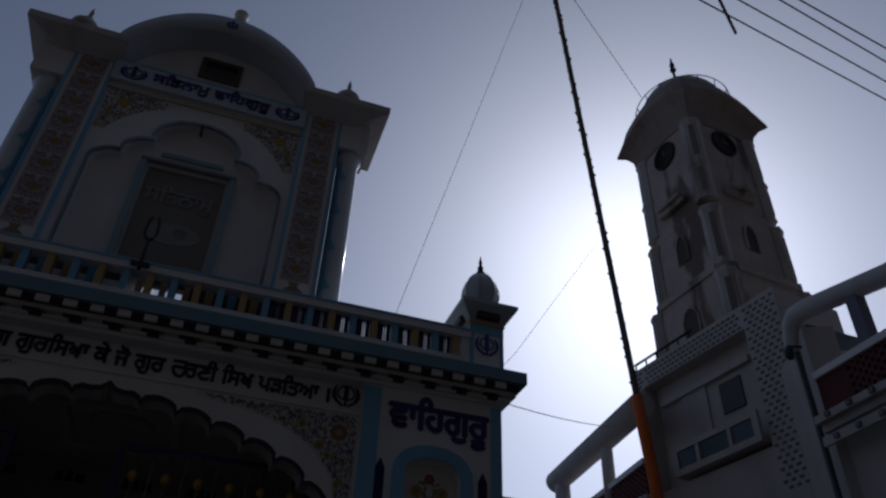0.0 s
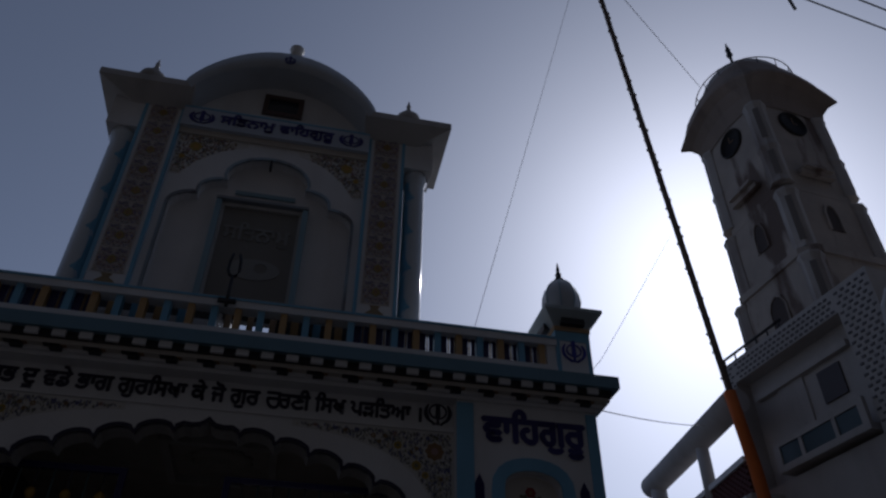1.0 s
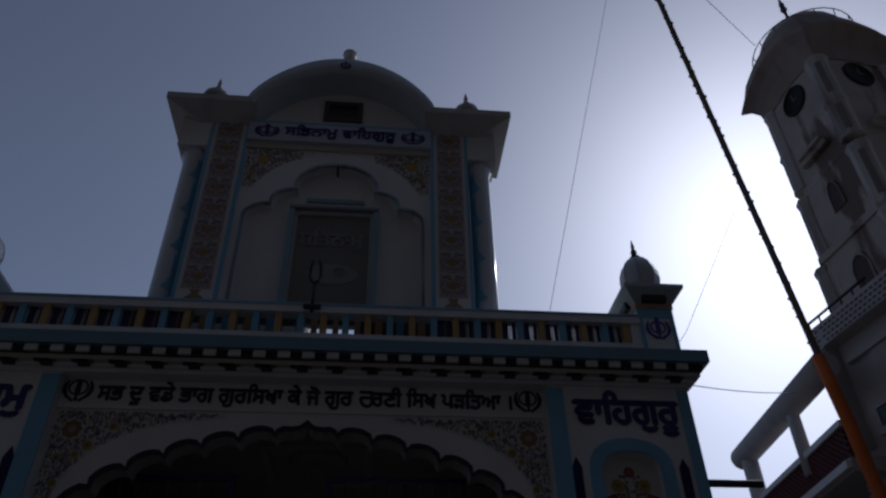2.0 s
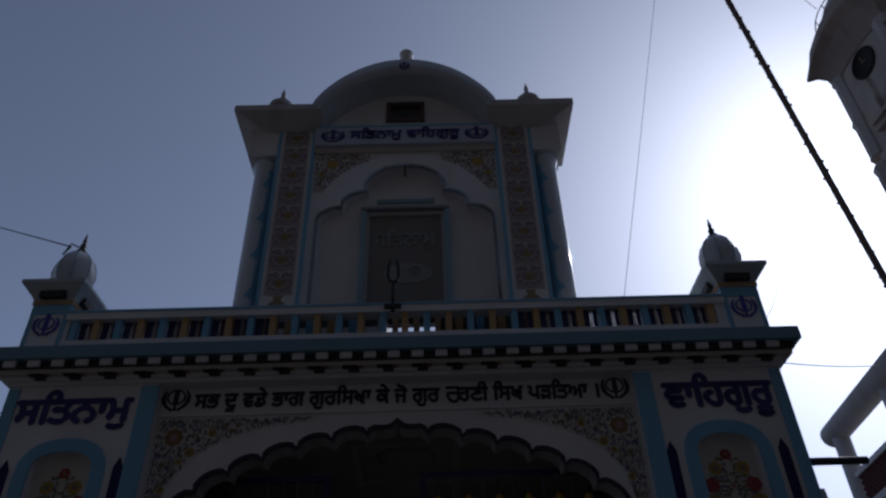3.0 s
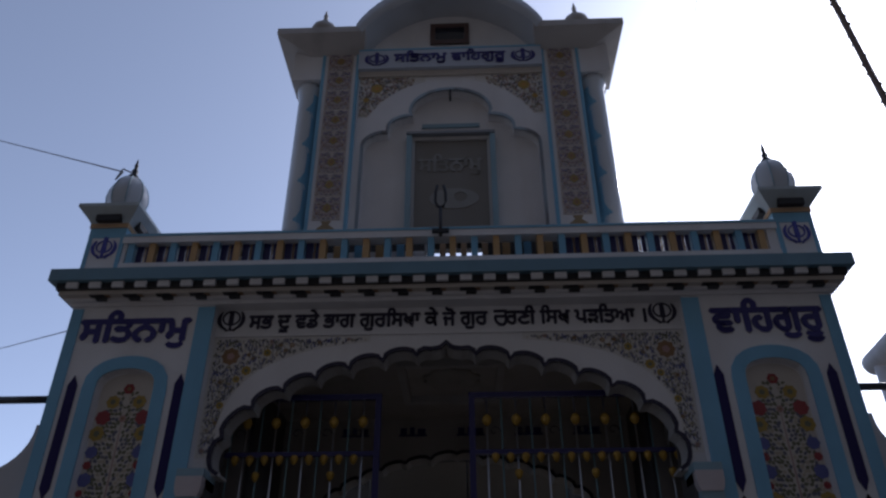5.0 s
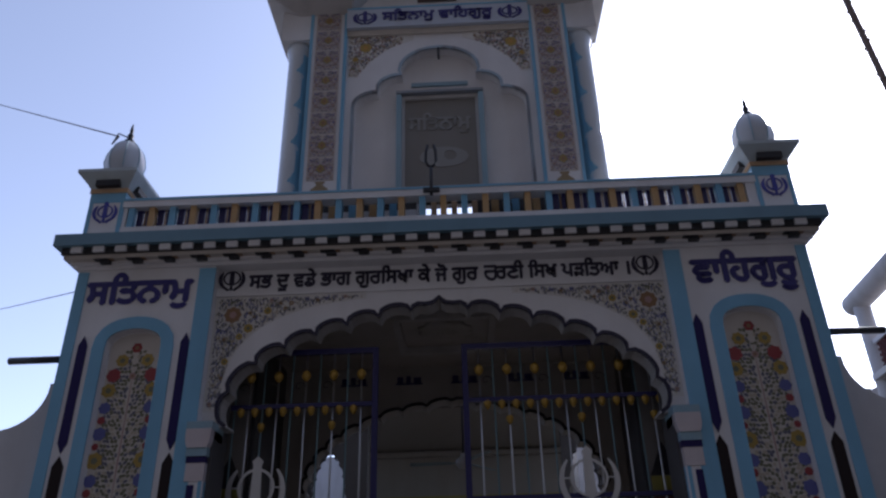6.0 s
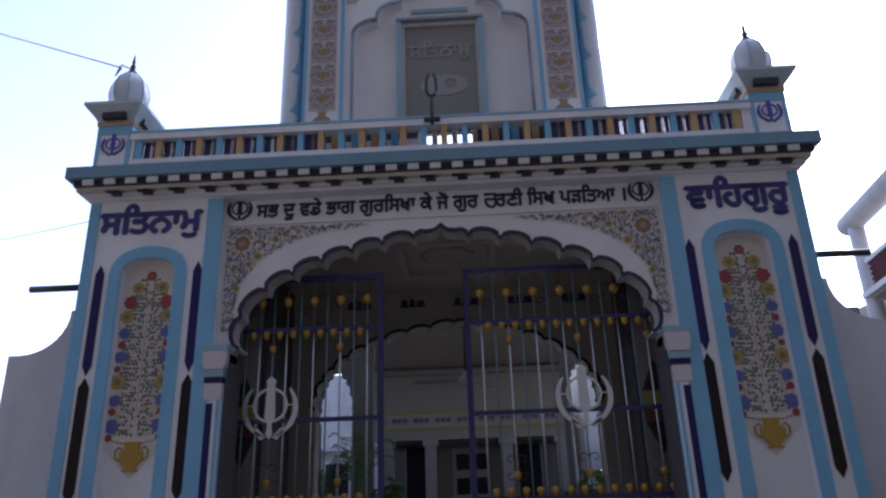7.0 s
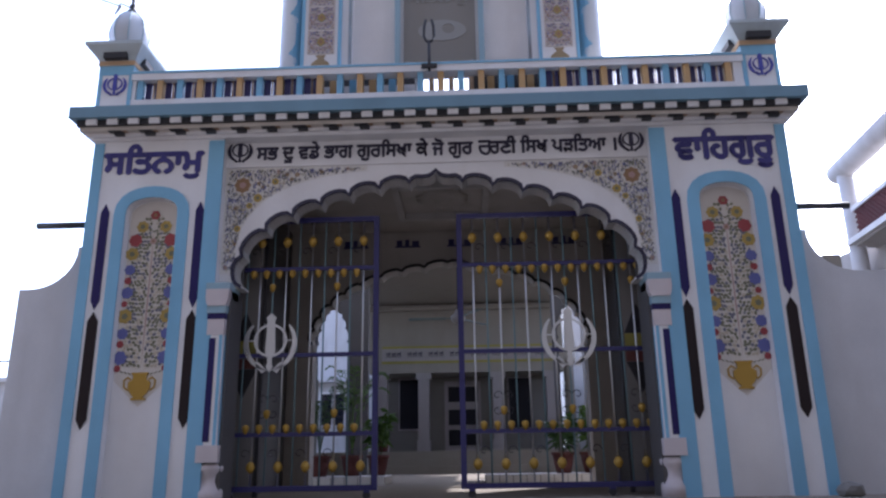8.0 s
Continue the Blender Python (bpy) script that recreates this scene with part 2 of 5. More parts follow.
def emblem(bm, cx, cz, s, y0, y1, mi=0, heavy=1.0, wide=1.0):
    """A double-edged sword in a ring between two curved blades, about 2 s high."""
    first = len(bm.verts)
    blade = [(0.0, 1.0), (0.16, 0.86), (0.12, 0.72), (0.16, -0.25), (0.07, -0.42), (0.07, -0.62), (0.11, -0.72), (0.0, -0.9), (-0.11, -0.72), (-0.07, -0.62), (-0.07, -0.42), (-0.16, -0.25), (-0.12, 0.72), (-0.16, 0.86)]
    prism(bm, [(cx + x * s, cz + z * s) for x, z in reversed(blade)], y0, y1, mi)
    ring = [(cx + 0.46 * s * math.cos(2 * math.pi * i / 28), cz + (0.12 + 0.46 * math.sin(2 * math.pi * i / 28)) * s) for i in range(28)]
    ribbon(bm, ring, -0.12 * heavy * s, y0 + 0.001, y1, mi, closed=True)
    for side in (-1, 1):
        line = []
        for i in range(17):
            a = radians(46 - 134 * i / 16)
            line.append((0.86 * math.cos(a), 0.02 + 0.86 * math.sin(a), (0.04 + 0.22 * math.sin(math.pi * min(1, (i + 0.5) / 15.0)) ** 0.7) * heavy))
        outer = [(cx + side * x * s, cz + z * s) for x, z, w in line]
        inner = [(cx + side * (x - w * math.cos(math.atan2(z, x))) * s, cz + (z - w * math.sin(math.atan2(z, x))) * s) for x, z, w in line]
        for i in range(16):
            q = [outer[i], inner[i], inner[i + 1], outer[i + 1]]
            prism(bm, q if side > 0 else list(reversed(q)), y0, y1, mi)
        foot = [(0.1, -0.82), (0.36, -0.56), (0.46, -0.66), (0.24, -0.92)]
        foot = [(cx + side * x * s, cz + z * s) for x, z in foot]
        prism(bm, foot if side < 0 else list(reversed(foot)), y0, y1, mi)
    bm.verts.ensure_lookup_table()
    for v in bm.verts[first:]:
        v.co.x = cx + (v.co.x - cx) * wide


def petals(bm, x, y, z, s, mi, n=6, inner=None, tilt=0.0):
    """A painted blossom: a scalloped disc with a centre."""
    c = bm.verts.new((x, y, z))
    rim = []
    for i in range(n * 2):
        a = math.pi * i / n + tilt
        r = s if i % 2 == 0 else s * 0.84
        rim.append(bm.verts.new((x + r * math.cos(a), y, z + r * math.sin(a))))
    for i in range(n * 2):
        bm.faces.new((c, rim[i], rim[(i + 1) % (n * 2)])).material_index = mi
    if inner is not None:
        petals(bm, x, y - 0.001, z, s * 0.42, inner, 5)


def leaf(bm, x, y, z, length, width, ang, mi):
    c, s = math.cos(ang), math.sin(ang)
    pts = [(0, 0), (0.35, 0.5), (0.75, 0.35), (1, 0), (0.75, -0.35), (0.35, -0.5)]
    vs = [bm.verts.new((x + (u * length - length / 2) * c - v * width * s, y, z + (u * length - length / 2) * s + v * width * c)) for u, v in pts]
    bm.faces.new(vs).material_index = mi


SAND = material("sand_paint", (0.5, 0.44, 0.34), 0.55)
PAINTS = [LEAF1, LEAF2, BROWN, RED, YELLOW, VIOLET, PINK, OCHRE, SAND]


def lobed(a, b, z0, n=8, bulge=0.06, tip=0.05, cx=0.0, steps=5):
    """A scalloped arch from the right foot over the apex to the left foot."""
    half = []
    cusps = [(a * math.cos(t), b * math.sin(t)) for t in [math.pi / 2 * i / n for i in range(n + 1)]]
    cusps[-1] = (0.0, b + tip)
    for (xa, za), (xb, zb) in zip(cusps, cusps[1:]):
        dx, dz = xb - xa, zb - za
        ln = math.hypot(dx, dz)
        nx, nz = dz / ln, -dx / ln
        for k in range(steps):
            t = k / steps
            h = bulge * (1 - (2 * t - 1) ** 2) ** 0.6 if 0 < t < 1 else 0
            half.append((xa + dx * t + nx * h, za + dz * t + nz * h))
    half.append(cusps[-1])
    right = [(cx + x, z0 + z) for x, z in half]
    left = [(cx - x, z0 + z) for x, z in reversed(half[:-1])]
    return right + left


# ---- ground ----
bm = bmesh.new()
prof = [(-400, -0.85), (-3.4, -0.85), (-1.2, 0.0), (3.4, 0.0), (15.2, 0.0), (400, 0.0)]
xs = [-400, -60, -12, -4, 0, 4, 12, 60, 400]
grid = [[bm.verts.new((x, y, z)) for x in xs] for y, z in prof]
for i in range(len(prof) - 1):
    for j in range(len(xs) - 1):
        bm.faces.new((grid[i][j], grid[i][j + 1], grid[i + 1][j + 1], grid[i + 1][j]))
tagged(part("ground", bm, GROUND), "dusty grey-brown concrete ground sloping up to the gate", "ground", kind="structure")

# Unseen wall added behind the camera to keep sky light off the facade.
dim_wall = part("light_block_wall", boxes((-40, 40, -14, -13, -0.85, 24)), material("dark_light_block", (0.06, 0.055, 0.05), 0.9, vary=0.3, grain=3, stain=0.5))
tagged(dim_wall, "unseen plain dark wall added behind the camera to dim the facade", "wall", kind="structure")

# ---- gateway ----
gate_house = thing("gateway", "white and sky-blue painted temple gateway with scalloped arch", "gateway")
PX0, PX1 = 2.13, 3.45
WALLTOP = 3.50


def cusped_arch(a, b, z0, zs, p=1.6, n=7, bulge=0.085, tip=0.11):
    """A flat scalloped arch on short uprights, from the right foot over a pointed apex to the left foot."""
    cusps = [(a - 0.005, z0)]
    for k in range(n):
        x = a * (1 - (k / (n - 0.15)) ** 1.12)
        cusps.append((x, zs + b * (1 - (x / a) ** p) ** (1 / p)))
    half = []
    for (xa, za), (xb, zb) in zip(cusps, cusps[1:]):
        dx, dz = xb - xa, zb - za
        ln = math.hypot(dx, dz)
        for k in range(7):
            t = k / 7
            h = bulge * (1 - (2 * t - 1) ** 2) ** 0.55 if k else 0.0
            half.append((xa + dx * t + dz / ln * h, za + dz * t - dx / ln * h))
    xa, za = cusps[-1]
    top = zs + b + tip
    half += [(xa, za), (xa * 0.92, za + 0.04), (xa * 0.75, za + 0.066), (xa * 0.5, top - 0.066), (xa * 0.22, top - 0.054), (xa * 0.08, top - 0.03), (0.0, top)]
    return half + [(-x, z) for x, z in reversed(half[:-1])]


WY = 0.13
A1 = cusped_arch(1.905, 0.735, 2.0, 2.295, tip=0.105)


def arch_wall(name, curve, y0, y1, x, ztop, mat, zfoot=0.0, label=""):
    """A wall with an arched opening: a right and a left half that meet over the apex."""
    bm = bmesh.new()
    mid = len(curve) // 2
    for sgn, pts in ((1, curve[:mid + 1]), (-1, curve[mid:])):
        if sgn > 0:
            poly = [(x, zfoot), (x, ztop), (pts[-1][0], ztop)] + list(reversed(pts)) + [(pts[0][0], zfoot)]
        else:
            poly = [(-x, zfoot), (pts[-1][0], zfoot)] + list(reversed(pts)) + [(pts[0][0], ztop), (-x, ztop)]
        prism(bm, poly, y0, y1)
    return part(name, bm, mat, gate_house, label)


arch_wall("arch_wall", A1, WY, WY + 0.04, PX0, 3.56, WHITE, 1.98, label="white plaster wall with scalloped arch")
# Soffit split from the white wall in a darker grey.
arch_wall("arch_soffit", A1, WY + 0.04, 0.36, PX0, 3.56, GREYCOAT, 1.98, label="grey soffit of the scalloped arch")
for sx in (-1, 1):
    xa, xb = sorted((sx * 1.97, sx * PX0))
    # Jamb in the deepened passage colour, standing in for shade beyond the column.
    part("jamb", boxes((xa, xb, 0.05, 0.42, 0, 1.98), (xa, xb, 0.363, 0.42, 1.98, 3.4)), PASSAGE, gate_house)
bm = bmesh.new()
ribbon(bm, A1, -0.034, WY - 0.01, WY + 0.04)
part("arch_outline", bm, INK, gate_house, "navy painted scalloped outline", weld=True)

# pilasters with a niche let into each
for sx in (-1, 1):
    c = sx * 2.80
    bm = bmesh.new()
    hw, ntop = 0.26, 2.89
    n_arch = []
    for i in range(13):
        a = math.pi * i / 12
        n_arch.append((c + hw * math.cos(a) * (1 if abs(math.cos(a)) < 0.9 else 1), ntop - 0.18 + 0.18 * abs(math.sin(a)) ** 0.7))
    lo, hi = min(sx * PX0, sx * PX1), max(sx * PX0, sx * PX1)
    outline = [(lo, 0), (c - hw, 0)] + list(reversed(n_arch)) + [(c + hw, 0), (hi, 0), (hi, WALLTOP), (lo, WALLTOP)]
    prism(bm, outline, 0.0, 0.1)
    box(bm, lo, hi, 0.1, 0.42, 0, WALLTOP)
    pil = part("pilaster", bm, WHITE, gate_house, "white pilaster with tall painted niche")
    # blue bands
    bm = bmesh.new()
    for xa, xb in ((PX1 - 0.1, PX1 + 0.004), (PX0 - 0.01, PX0 + 0.145)):
        xa, xb = sorted((sx * xa, sx * xb))
        box(bm, xa, xb, -0.012, 0.003 if xa * sx < 2.3 else 0.36, 0.0, WALLTOP - 0.02)
    part("corner_band", bm, SKYBLUE, pil, "sky-blue gloss painted edge bands")
    bm = bmesh.new()
    line = [(c + hw, 0)] + n_arch + [(c - hw, 0)]
    ribbon(bm, line, -0.115, -0.014, 0.004)
    part("niche_band", bm, SKYBLUE, pil, "sky-blue gloss painted niche surround", weld=True)
    # tile strips with pointed ends
    for xs_ in (2.318, 3.265):
        for z0, z1, w, m_, lab in ((1.765, 2.83, 0.042, NAVYTILE, "navy glazed tile strip with pointed ends"), (0.655, 1.745, 0.05, BROWNTILE, "brown-black glazed tile strip with pointed ends")):
            bm = bmesh.new()
            x = sx * xs_
            prism(bm, [(x - w, z0 + 0.09), (x, z0), (x + w, z0 + 0.09), (x + w, z1 - 0.09), (x, z1), (x - w, z1 - 0.09)], -0.01, 0.004)
            part("tile_strip", bm, m_, pil, lab)
    bm = bmesh.new()
    prism(bm, [(c + hw - 0.012, 1.1), (c + hw - 0.012, ntop - 0.2)] + [(c + (x - c) * 0.95, z - 0.012) for x, z in n_arch] + [(c - hw + 0.012, ntop - 0.2), (c - hw + 0.012, 1.1), (c, 0.86)], 0.0965, 0.101)
    part("niche_ground", bm, NICHECREAM, pil, "cream painted ground of the niche")
    # painted bouquet in the niche
    rnd = random.Random(11)
    bm = bmesh.new()
    yb = 0.094
    for sd in (-1, 1):
        for z, off, s_, mi in ((2.57, 0.11, 0.05, 4), (2.43, 0.165, 0.055, 3), (2.29, 0.185, 0.055, 4), (2.13, 0.19, 0.045, 5), (2.02, 0.2, 0.03, 3), (1.90, 0.195, 0.05, 5), (1.79, 0.21, 0.026, 3), (1.67, 0.195, 0.06, 4), (1.50, 0.2, 0.046, 5), (1.40, 0.21, 0.03, 3), (1.27, 0.2, 0.055, 5), (1.17, 0.215, 0.028, 3)):
            petals(bm, c + sd * off * 1.06, yb - 0.0035, z, s_ * 1.28, mi, 7, 0 if mi == 4 else None, rnd.random())
            for k in range(3):
                leaf(bm, c + sd * (off - 0.03 - 0.04 * k), yb, z - 0.03 - 0.01 * k, 0.05, 0.012, sd * 0.6, 0)
    petals(bm, c, yb - 0.002, 2.69, 0.052, 3, 6, 2)
    petals(bm, c, yb - 0.002, 2.42, 0.035, 6, 6, 2)
    leaf(bm, c, yb, 1.86, 1.45, 0.014, math.pi / 2, 6)
    # twigs with leaves in pairs on both sides of the stem
    row = 0
    z = 1.2
    while z < 2.66:
        lim = 0.2 if z < 2.2 else 0.2 * math.sqrt(max(0.0, 1 - ((z - 2.2) / 0.53) ** 2))
        for sd in (-1, 1):
            if row % 3 == 0:
                leaf(bm, c + sd * lim * 0.45, yb, z - 0.01, lim * 0.9, 0.006, sd * 0.45, 8)
            x = 0.03 + 0.014 * (row % 2)
            while x < lim:
                tilt = (0.5, 1.35)[(row + int(x * 100)) % 2] + rnd.uniform(-0.35, 0.35)
                leaf(bm, c + sd * (x + rnd.uniform(-0.006, 0.006)), yb - 0.0006 * (row % 3) - 0.0004, z + rnd.uniform(-0.009, 0.009), rnd.uniform(0.036, 0.05), rnd.uniform(0.026, 0.035), sd * tilt, rnd.choice((0, 0, 0, 1, 1, 8)))
                x += 0.036
        z += 0.037
        row += 1
    bmesh.ops.translate(bm, vec=(0, 0, 0.045), verts=bm.verts)
    part("painted_bouquet", bm, PAINTS, pil, "painted bouquet of red, yellow and blue flowers", kind="stuff")
    bm = bmesh.new()
    vase = [(0.0, 0.885), (0.07, 0.885), (0.07, 0.9), (0.042, 0.91), (0.075, 0.945), (0.105, 0.995), (0.105, 1.05), (0.065, 1.075), (0.065, 1.11), (0.085, 1.14), (0.0, 1.14)]
    prism(bm, [(c + x, z) for x, z in vase] + [(c - x, z) for x, z in reversed(vase[1:-1])], yb - 0.012, yb + 0.004)
    for sd in (-1, 1):
        ribbon(bm, [(c + sd * 0.1, 0.98), (c + sd * 0.138, 1.01), (c + sd * 0.142, 1.065), (c + sd * 0.115, 1.09), (c + sd * 0.09, 1.07)], 0.014 * -sd, yb - 0.008, yb + 0.004)
    bmesh.ops.translate(bm, vec=(0, 0, 0.035), verts=bm.verts)
    part("painted_vase", bm, GOLD, pil, "golden two-handled vase relief")

# half column under each end of the arch
for sx in (-1, 1):
    c = sx * 2.078
    bm = bmesh.new()
    box(bm, c - 0.078, c + 0.078, -0.01, 0.24, 0.5, 1.5)
    col = part("jamb_column", bm, WHITE, gate_house, "white jamb column with navy and blue stripes", bevel=0.012)
    part("navy_stripe", boxes((c + sx * 0.022 - 0.03, c + sx * 0.022 + 0.03, -0.016, 0.0, 0.53, 1.47)), NAVYTILE, col)
    part("blue_stripe", boxes((c - sx * 0.055 - 0.015, c - sx * 0.055 + 0.015, -0.014, 0.0, 0.5, 1.5)), SKYBLUE, col)
    part("corner_blue_stripe", boxes((c - sx * 0.078 - 0.004, c - sx * 0.078 + 0.004, 0.02, 0.16, 0.5, 1.5)), SKYBLUE, col)
    bm = bmesh.new()
    lathe(bm, [(0.125, 0), (0.125, 0.1), (0.1, 0.14), (0.085, 0.19), (0.09, 0.24), (0.115, 0.28), (0.118, 0.31), (0.1, 0.34)], c, 0.1, 0, 24)
    part("column_base", bm, PINKWHITE, col)
    part("base_block", boxes((c - 0.1, c + 0.1, -0.025, 0.24, 0.35, 0.5)), PINKWHITE, col, bevel=0.02)
    part("capital_neck", boxes((c - 0.08, c + 0.08, -0.018, 0.25, 1.5, 1.65)), PINKWHITE, col, bevel=0.012)
    part("capital_line", boxes((c - 0.084, c + 0.084, -0.022, 0.255, 1.65, 1.705)), NAVYTILE, col, "navy painted line")
    part("capital_blue", boxes((c - 0.09, c + 0.09, -0.03, 0.26, 1.705, 1.775)), DULLBLUE, col, bevel=0.008)
    bm = bmesh.new()
    prism(bm, [(c - 0.084, 1.775), (c + 0.084, 1.775), (c + 0.1, 1.81), (c + 0.108, 1.86), (c + 0.108, 1.935), (c - 0.108, 1.935), (c - 0.108, 1.86), (c - 0.1, 1.81)], -0.04, 0.27)
    part("capital_flare", bm, PINKWHITE, col, bevel=0.012)
    part("capital_top", boxes((c - 0.112, c + 0.112, -0.03, 0.28, 1.935, 2.0)), DULLBLUE, col, bevel=0.008)

# spandrel flowers on a cream ground
SPANDREL = material("cream_spandrel_paint", (0.7, 0.68, 0.65), 0.55, vary=0.2, stain=0.3, stain_color=(0.45, 0.42, 0.37))


def spandrel_edge(x):
    return 2.12 + 1.06 * (1 - min(1.0, x / 1.99) ** 3) ** (1 / 3)


for sx in (-1, 1):
    edge = [(x, spandrel_edge(x)) for x in [1.99 - 1.3 * (k / 14) ** 1.6 for k in range(15)]]
    outline = [(2.125, 2.12), (2.125, 3.225), (edge[-1][0], 3.225)] + list(reversed(edge))
    bm = bmesh.new()
    prism(bm, [(sx * x, z) for x, z in (outline if sx > 0 else reversed(outline))], WY - 0.003, WY + 0.002)
    ground = part("spandrel_ground", bm, SPANDREL, gate_house, "cream painted spandrel ground")
    rnd = random.Random(5)
    bm = bmesh.new()
    y = WY - 0.0045
    blooms = ((1.95, 3.04, 0.088, 2, 6), (1.79, 2.9, 0.048, 4, 0), (1.98, 2.58, 0.036, 4, 0), (1.62, 3.07, 0.04, 4, 0), (1.87, 2.82, 0.035, 4, 0), (1.4, 3.14, 0.026, 2, 8))
    n = 0
    while n < 1000:
        x, z = rnd.uniform(0.72, 2.1), rnd.uniform(2.14, 3.2)
        if z < spandrel_edge(x) + 0.012 + 0.02 * math.sin(x * 34) ** 2 or min(math.hypot(x - c_[0], z - c_[1]) - c_[2] for c_ in blooms) < 0.008:
            continue
        n += 1
        if rnd.random() > 0.97:
            petals(bm, sx * x, y - 0.003, z, 0.02, rnd.choice((8, 2, 5, 6)), 5, 0)
        else:
            leaf(bm, sx * x, y - 0.0004 * (n % 5), z, rnd.uniform(0.024, 0.044), rnd.uniform(0.008, 0.015), rnd.uniform(0.9, 2.2), rnd.choice((1, 1, 1, 0, 0, 8, 5)))
    part("spandrel_spray", bm, PAINTS, ground, "painted spray of small slate and olive leaves", kind="stuff")
    for bx, bz, r_, outer_, core_ in blooms:
        bm = bmesh.new()
        petals(bm, sx * bx, y - 0.004, bz, r_, outer_, 8, core_)
        part("painted_bloom", bm, PAINTS, ground)

# inscription panel
part("panel_moulding", boxes((-2.13, 2.13, WY - 0.022, WY + 0.01, 3.228, 3.258)), WHITE, gate_house, bevel=0.008)
part("panel_top_moulding", boxes((-2.13, 2.13, WY - 0.03, WY + 0.01, 3.515, 3.545)), WHITE, gate_house)
lettering("inscription", "ਸਭ ਦੂ ਵਡੇ ਭਾਗ ਗੁਰਿਸਖਾ ਕੇ ਜੋ ਗੁਰ ਚਰਣੀ ਿਸਖ ਪੜਿਤਆ ।", INK, -1.825, 1.82, 3.313, 0.127, WY - 0.002, gate_house, 0.0068, label="dark painted Gurmukhi inscription", skip=(0.422, 0.5455))
# the letter that the font cannot fill: headline, stem with bowl, and cross bar
bm = bmesh.new()
for line in (((-0.01, 0.585), (0.655, 0.585)), ((0.53, 0.6), (0.53, 0.18), (0.51, 0.1), (0.46, 0.045), (0.39, 0.035), (0.3, 0.06), (0.22, 0.12), (0.165, 0.2), (0.14, 0.3), (0.13, 0.38)), ((0.03, 0.325), (0.55, 0.325))):
    ribbon(bm, [(0.4276 + (u + 0.06) * 0.1827, 3.313 + w * 0.2048) for u, w in line], 0.026, WY - 0.0115, WY - 0.002)
part("inscription_letter", bm, INK, gate_house)
for x in (-2.0, 1.975):
    bm = bmesh.new()
    emblem(bm, x, 3.41, 0.132, WY - 0.008, WY + 0.002, heavy=0.95, wide=1.15)
    part("emblem", bm, INK, gate_house, "dark painted sword-and-ring emblem")
lettering("pilaster_inscription", "ਸਿਤਨਾਮੁ", INDIGO, -3.33, -2.33, 3.15, 0.21, -0.002, gate_house, 0.0145, label="indigo painted Gurmukhi word")
lettering("pilaster_inscription", "ਵਾਿਹਗੁਰੂ", INDIGO, 2.36, 3.32, 3.14, 0.215, -0.002, gate_house, 0.0145, label="indigo painted Gurmukhi word")

# cornice
cornice = part("cornice", boxes((-3.47, 3.47, -0.03, 0.45, 3.5, 3.53), (-3.51, 3.51, -0.08, 0.45, 3.53, 3.56)), WHITE, gate_house, "white stepped cornice with checked edge", bevel=0.008)
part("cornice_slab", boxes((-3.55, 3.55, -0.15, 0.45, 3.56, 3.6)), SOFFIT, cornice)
part("dark_band", boxes((-3.57, 3.57, -0.18, 0.45, 3.60, 3.665)), BLACKPAINT, cornice, "black painted band")
part("fascia", boxes((-3.63, 3.63, -0.24, 0.45, 3.665, 3.785)), DEEPBLUE, cornice, "grey-blue painted fascia", bevel=0.01)
dent = mesh_of("dentil", boxes((-0.053, 0.053, -0.03, 0.02, 0, 0.056)), WHITE)
for i in range(33):
    piece("dentil", dent, cornice, pose(-3.412 + 0.212 * i, -0.18, 3.604))
bm = boxes((-0.085, 0.05, -0.06, 0.02, 0.03, 0.062), (-0.03, 0.065, -0.035, 0.02, 0.0, 0.03))
box(bm, 0.054, 0.1, -0.05, 0.02, 0.032, 0.06, 1)
brk = mesh_of("bracket", bm, [BLACKPAINT, BROWN])
for i in range(22):
    piece("bracket", brk, cornice, pose(-3.18 + 0.3091 * i, -0.085, 3.525))
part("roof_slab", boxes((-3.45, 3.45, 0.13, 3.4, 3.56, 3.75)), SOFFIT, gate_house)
part("passage_ceiling", boxes((-2.6, 2.6, 0.4, 3.6, 3.5, 3.56)), UPPERPASS, gate_house, "grey painted passage ceiling")

# balustrade
bal = part("balustrade", boxes((-3.1, 3.1, -0.1, 0.02, 3.785, 3.915), (-3.1, 3.1, -0.11, 0.03, 4.135, 4.235)), WHITE, gate_house, "white parapet with coloured balusters", bevel=0.01)
part("rail_line", boxes((-3.1, 3.1, -0.118, -0.1, 4.205, 4.228)), SKYBLUE, bal)
for xa, xb in ((-3.1, -3.055), (3.0, 3.1)):
    part("end_panel", boxes((xa, xb, -0.09, 0.01, 3.915, 4.135)), WHITE, bal)
post_me = [mesh_of("baluster", boxes((-0.03, 0.03, -0.05, 0.05, 0, 0.22)), m_, 0.006) for m_ in (SKYBLUE, BUFF)]
bm = boxes((-0.066, -0.002, -0.012, 0.012, 0, 0.22), (0.028, 0.066, -0.012, 0.012, 0, 0.22))
box(bm, 0.006, 0.02, -0.01, 0.012, 0, 0.22, 1)
slat_me = mesh_of("slat", bm, [NAVY, BROWN])
for i in range(30):
    x = -3.01 + i * 0.2055
    piece("baluster", post_me[i % 2], bal, pose(x, -0.04, 3.915))
    if i < 29 and not 9 <= i <= 19:
        piece("slat", slat_me, bal, pose(x + 0.103, -0.02, 3.915))
